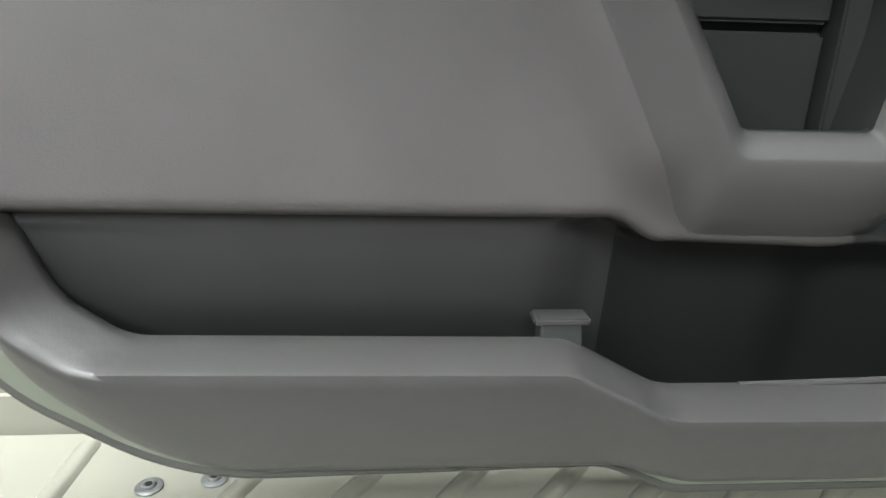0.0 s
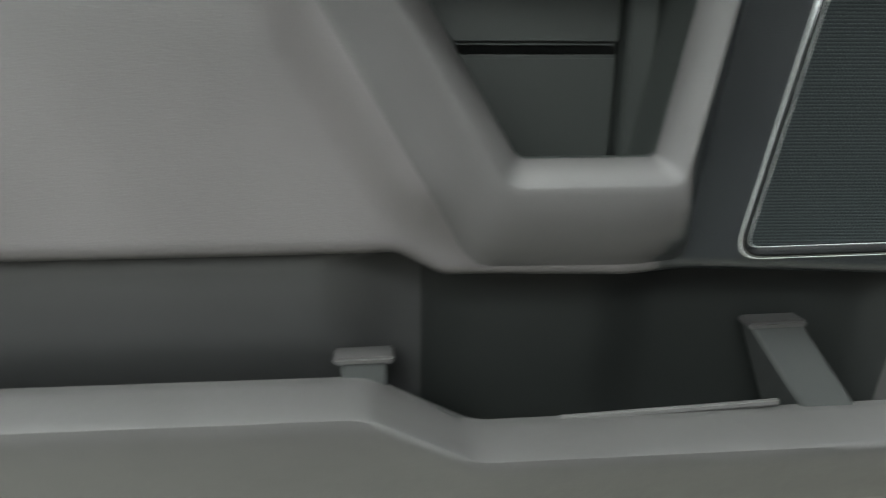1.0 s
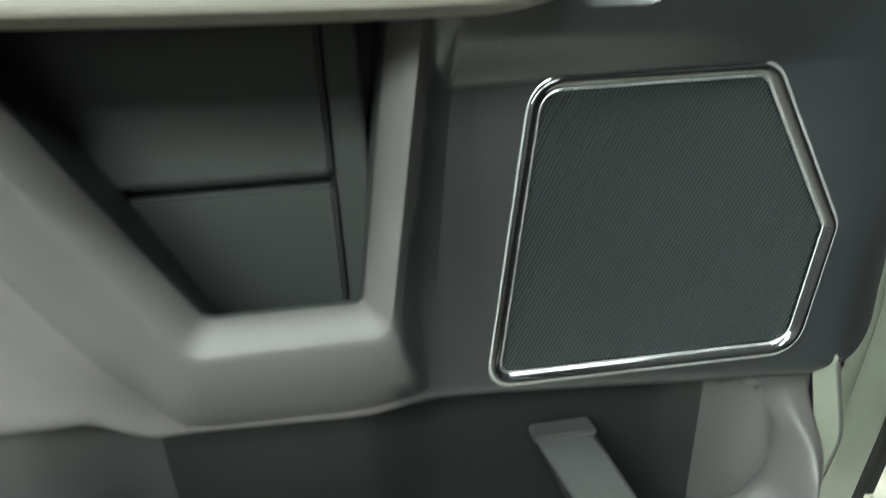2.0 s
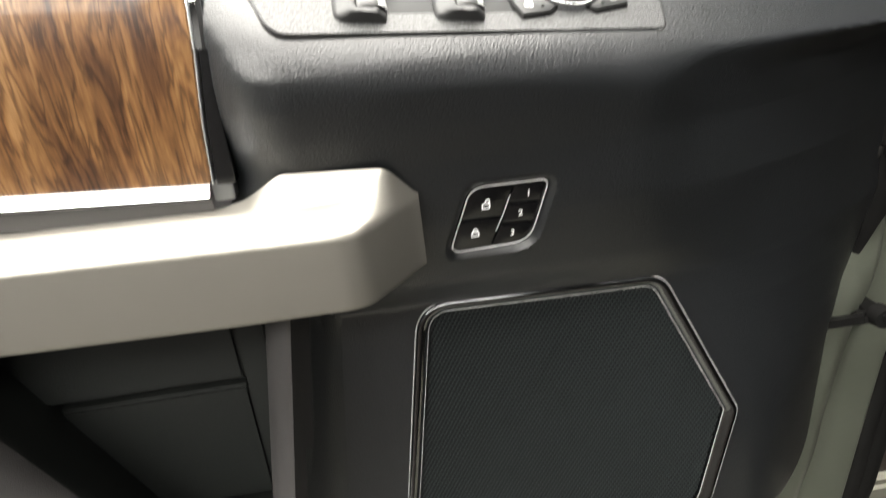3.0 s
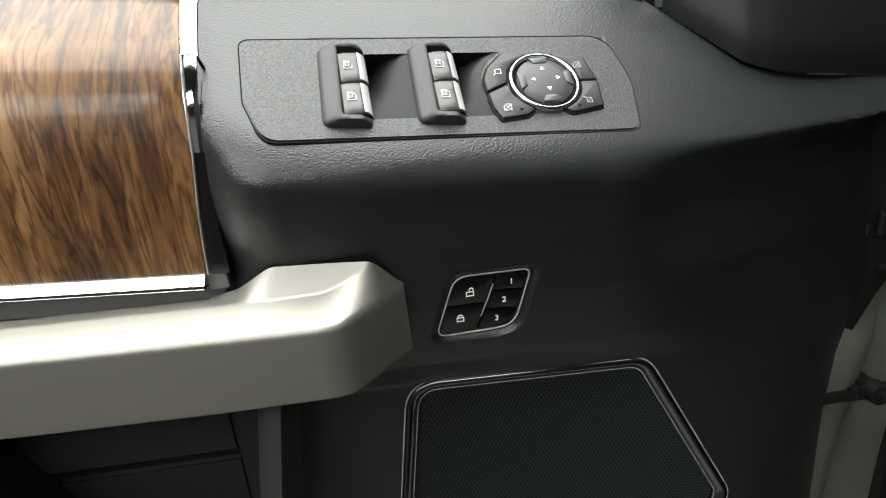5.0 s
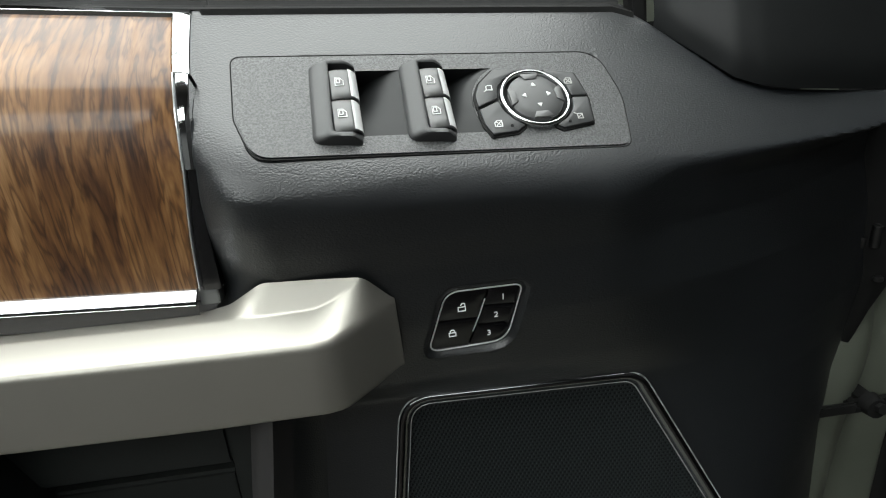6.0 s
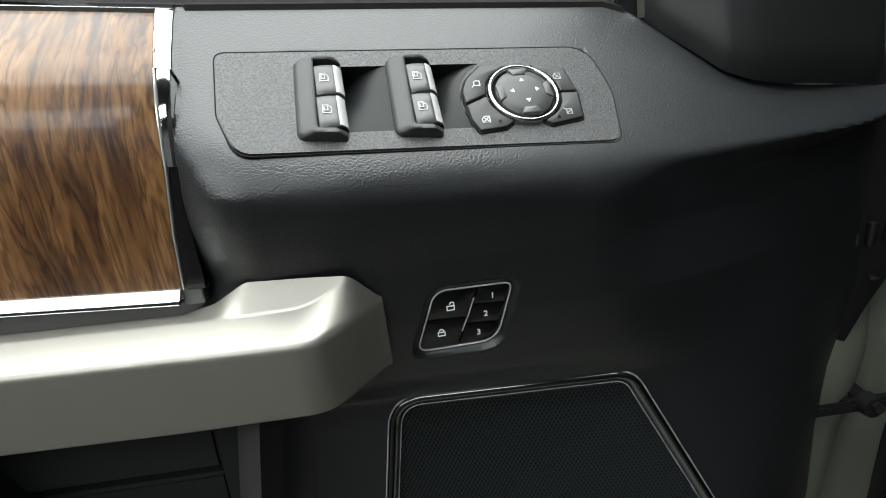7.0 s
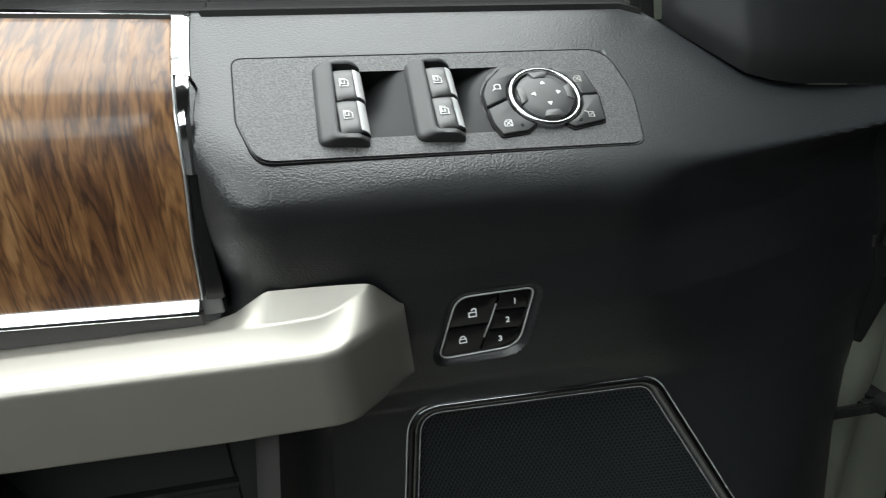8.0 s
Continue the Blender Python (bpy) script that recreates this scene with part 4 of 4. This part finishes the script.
    buttons = [([(0.1340, 0.0572), (0.1470, 0.0575), (0.1490, 0.0560), (0.1395, 0.0505), (0.1345, 0.0440), (0.1328, 0.0352), (0.1205, 0.0290), (0.1200, 0.0380), (0.1240, 0.0470)],
                [0.001, 0.001, 0.001, 0.01, 0.01, 0.001, 0.001, 0.01, 0.01]),
               ([(0.1208, 0.0275), (0.1330, 0.0335), (0.1345, 0.0265), (0.1395, 0.0200), (0.1455, 0.0155), (0.1405, 0.0115), (0.1255, 0.0095), (0.1220, 0.0170)],
                [0.001, 0.001, 0.008, 0.01, 0.001, 0.001, 0.001, 0.01]),
               ([(0.1660, 0.0570), (0.1845, 0.0540), (0.1885, 0.0362), (0.1783, 0.0362), (0.1768, 0.0440), (0.1720, 0.0505), (0.1655, 0.0545)],
                [0.001, 0.001, 0.001, 0.001, 0.01, 0.01, 0.001]),
               ([(0.1783, 0.0350), (0.1886, 0.0350), (0.1870, 0.0165), (0.1680, 0.0125), (0.1640, 0.0150), (0.1725, 0.0205), (0.1770, 0.0270)],
                [0.001, 0.001, 0.001, 0.001, 0.001, 0.01, 0.01])]
    buttons = [([(u, v - 0.0038) for u, v in pts], radii) for pts, radii in buttons]
    for pts, radii in buttons:
        part("button_gap", slab(PLATE, offset_poly(pts, 0.0012), [r + 0.0008 for r in radii], n0 - 0.001, n0 + 0.0007, 0.0002, seg=3), M_HOLE, plate)
        part("mirror_button", slab(PLATE, pts, radii, n0 - 0.001, n0 + 0.0024, 0.0008, seg=3), M_CAP, plate, "matt grey mirror button")
    mirror_icon = [[(-0.0018, -0.0012), (-0.0018, 0.0014), (-0.0006, 0.0022), (0.0016, 0.0022), (0.0016, -0.0012), (-0.0018, -0.0012)],
                   [(-0.0018, -0.0006), (-0.0032, -0.0024)]]
    cross_icon = [[(-0.0022, -0.0020), (-0.0022, 0.0006), (-0.0008, 0.0022), (0.0020, 0.0022), (0.0020, -0.0020), (-0.0022, -0.0020)],
                  [(-0.0012, -0.0012), (0.0013, 0.0014)], [(-0.0012, 0.0014), (0.0013, -0.0012)]]
    fold_icon = [[(-0.0012, -0.0020), (-0.0012, 0.0014), (0.0018, 0.0014), (0.0018, -0.0020), (-0.0012, -0.0020)],
                 [(-0.0012, 0.0012), (-0.0030, 0.0022)], [(-0.0006, -0.0010), (0.0012, 0.0006)]]
    for lines, u, v, m in ((mirror_icon, 0.1292, 0.0425, M_ICON), (cross_icon, 0.1296, 0.0165, M_ICON), (cross_icon, 0.1786, 0.0470, M_ARROW), (fold_icon, 0.1790, 0.0205, M_ARROW)):
        part("button_symbol", strokes(PLATE, place(lines, u, v - 0.0038), 0.0005, n0 + 0.0025), m, plate)
    for u, v in ((0.1372, 0.0150), (0.1722, 0.0492), (0.1722, 0.0166)):
        dot = [(u + 0.0007 * math.cos(i * math.tau / 8), v - 0.0038 + 0.0007 * math.sin(i * math.tau / 8)) for i in range(9)]
        part("indicator_dot", strokes(PLATE, [dot], 0.00035, n0 + 0.0025), M_HOLE, plate)


switch_panel()


# ---- lock and memory switch ----
def glyph(text, size, fr, a, b, n, material, parent):
    cu = bpy.data.curves.new("digit", "FONT")
    cu.body, cu.size, cu.extrude = text, size, 0.00012
    cu.align_x, cu.align_y = "CENTER", "CENTER"
    holder = new("digit", cu)
    me = bpy.data.meshes.new_from_object(holder.evaluated_get(bpy.context.evaluated_depsgraph_get()))
    bpy.data.objects.remove(holder)
    bpy.data.curves.remove(cu)
    for v in me.vertices:
        v.co = fr(a + v.co.x, b + v.co.y, n + v.co.z)
    me.materials.append(material)
    ob = new("digit", me)
    ob.parent = parent
    return ob


def memory_switch():
    ring = lambda off, n: [MEMORY(p.x, p.y, n) for p in round_path(offset_poly(MEM_OUT, off), [max(0.001, r + off) for r in MEM_R], 7, fill=2)]
    seat = [Vector((p.x, panel_y(p.x, p.z, False) - 0.0003, p.z)) for p in ring(0.0042, 0.0)]
    base = part("memory_switch", loft([seat, [a.lerp(b, 0.3) for a, b in zip(seat, ring(0.0006, -0.0012))], ring(0.0006, -0.0016), ring(0.0001, -0.0045), ring(-0.001, -0.0055)], cap_last=True),
                M_PANEL, door, "gloss black lock and memory switch with a chrome rim", angle=50)
    part("switch_rim", tube([Vector(p) for p in ring(-0.0004, -0.0014)], 0.00055, seg=8, up=MEMORY.n), M_BRIGHT, base, "thin chrome rim")
    part("switch_floor", loft([ring(-0.0008, -0.0036), ring(-0.004, -0.0036)], cap_last=True), M_HOLE, base)
    g = 0.0001
    keys = [("lock_button", [(-0.0297, 0.0002), (-0.0218, 0.0203), (0.0030, 0.0203), (0.0026, 0.0150), (0.0001, 0.0120), (-0.0029, -0.0012)], [0.001, 0.010, 0.001, 0.002, 0.002, 0.001]),
            ("lock_button", [(-0.0356, -0.0215), (-0.0300, -0.0007), (-0.0033, -0.0021), (-0.0104, -0.0222)], [0.004, 0.001, 0.001, 0.001]),
            ("memory_button", [(0.0040, 0.0203), (0.0243, 0.0197), (0.0205, 0.0056), (0.0012, 0.0074), (0.0006, 0.0116), (0.0030, 0.0144)], [0.001, 0.003, 0.001, 0.001, 0.002, 0.002]),
            ("memory_button", [(0.0009, 0.0065), (0.0202, 0.0047), (0.0165, -0.0084), (-0.0036, -0.0062)], [0.001] * 4),
            ("memory_button", [(-0.0039, -0.0071), (0.0162, -0.0093), (0.0134, -0.0222), (-0.0096, -0.0222)], [0.001, 0.004, 0.012, 0.001])]
    for name, pts, radii in keys:
        part(name, slab(MEMORY, offset_poly(pts, -g * 0.5), radii, -0.0045, -0.0016, 0.0004, seg=4, dome=0.0006), M_KEY, base)
    part("divider_line", tube([MEMORY(*p) for p in ((0.0012, 0.0128, -0.0009), (0.0002, 0.0100, -0.0008), (-0.0026, 0.001, -0.0008), (-0.0066, -0.0095, -0.0008), (-0.0070, -0.0107, -0.0010))],
                              0.0004, closed=False, seg=6), M_BRIGHT, base)
    lock = [[(-0.0019, -0.0021), (-0.0019, 0.0004), (0.0019, 0.0004), (0.0019, -0.0021), (-0.0019, -0.0021)],
            [(-0.0012, 0.0004), (-0.0012, 0.0016), (-0.0006, 0.0023), (0.0006, 0.0023), (0.0012, 0.0016), (0.0012, 0.0004)]]
    unlock = [lock[0], [(-0.0004, 0.0016), (0.0000, 0.0024), (0.0010, 0.0027), (0.0017, 0.0021), (0.0017, 0.0004)]]
    part("lock_symbol", strokes(MEMORY, [[(a * 1.15 - 0.0132, b * 1.2 + 0.0090) for a, b in line] for line in unlock], 0.0006, -0.0008), M_SYMBOL_GLOW, base)
    part("lock_symbol", strokes(MEMORY, [[(a * 1.1 - 0.0200, b * 1.1 - 0.0098) for a, b in line] for line in lock], 0.0006, -0.0008), M_SYMBOL_GLOW, base)
    for text, a, b in (("1", 0.0125, 0.0124), ("2", 0.0080, -0.0004), ("3", 0.0032, -0.0140)):
        glyph(text, 0.0058, MEMORY, a, b, -0.0007, M_SYMBOL_GLOW, base)


memory_switch()


# ---- the step below the door ----
def side_step():
    step = tagged(new("side_step"), "cream painted ribbed step with recessed screws", "step")
    z = -0.645
    part("tread", box(-1.6, 0.6, -0.25, 0.27, z - 0.03, z, 0.008), M_BOARD, step)
    part("riser", box(-1.6, 0.6, 0.27, 0.30, z - 0.03, z + 0.06, 0.008), M_BOARD, step)
    # the moulded ribs fan out along the tread
    fan = [(-1.25, 96), (-1.09, 92), (-0.925, 88), (-0.722, 62), (-0.588, 53), (-0.465, 51), (-0.345, 48), (-0.228, 44)] + [(-0.228 + 0.12 * i, 43) for i in range(1, 7)]
    for x, turn in fan:
        d = Vector((math.cos(radians(turn)), math.sin(radians(turn)), 0))
        side = Vector((-d.y, d.x, 0))
        c = Vector((x, 0.142, z - 0.001))
        loops = []
        for s in (-0.20, -0.194, 0.094, 0.100):
            k = 0.2 if s in (-0.20, 0.100) else 1.0
            loops.append([c + d * s + side * w + Vector((0, 0, h * k)) for w, h in
                          ((-0.0135, 0), (-0.0105, 0.007), (-0.0055, 0.010), (0.0055, 0.010), (0.0105, 0.007), (0.0135, 0))])
        part("rib", loft(loops, close_u=False, cap_first=True, cap_last=True), M_BOARD, step)
    for x, y in ((-0.822, 0.155), (-0.752, 0.166)):
        circ = lambda r, h: [Vector((x + r * math.cos(i * math.tau / 24), y + r * math.sin(i * math.tau / 24), z + h)) for i in range(24)]
        screw = part("screw", loft([circ(0.0155, 0.0), circ(0.0155, 0.002), circ(0.0135, 0.0035), circ(0.0085, 0.0035), circ(0.0078, 0.006), circ(0.0055, 0.0065),
                                    circ(0.0042, 0.0058), circ(0.004, 0.002)], cap_last=True), M_STRIP, step, "grey flanged screw")
        part("screw_socket", loft([circ(0.0039, 0.0062), circ(0.0036, 0.0048)], cap_first=False, cap_last=True), M_HOLE, screw)


side_step()
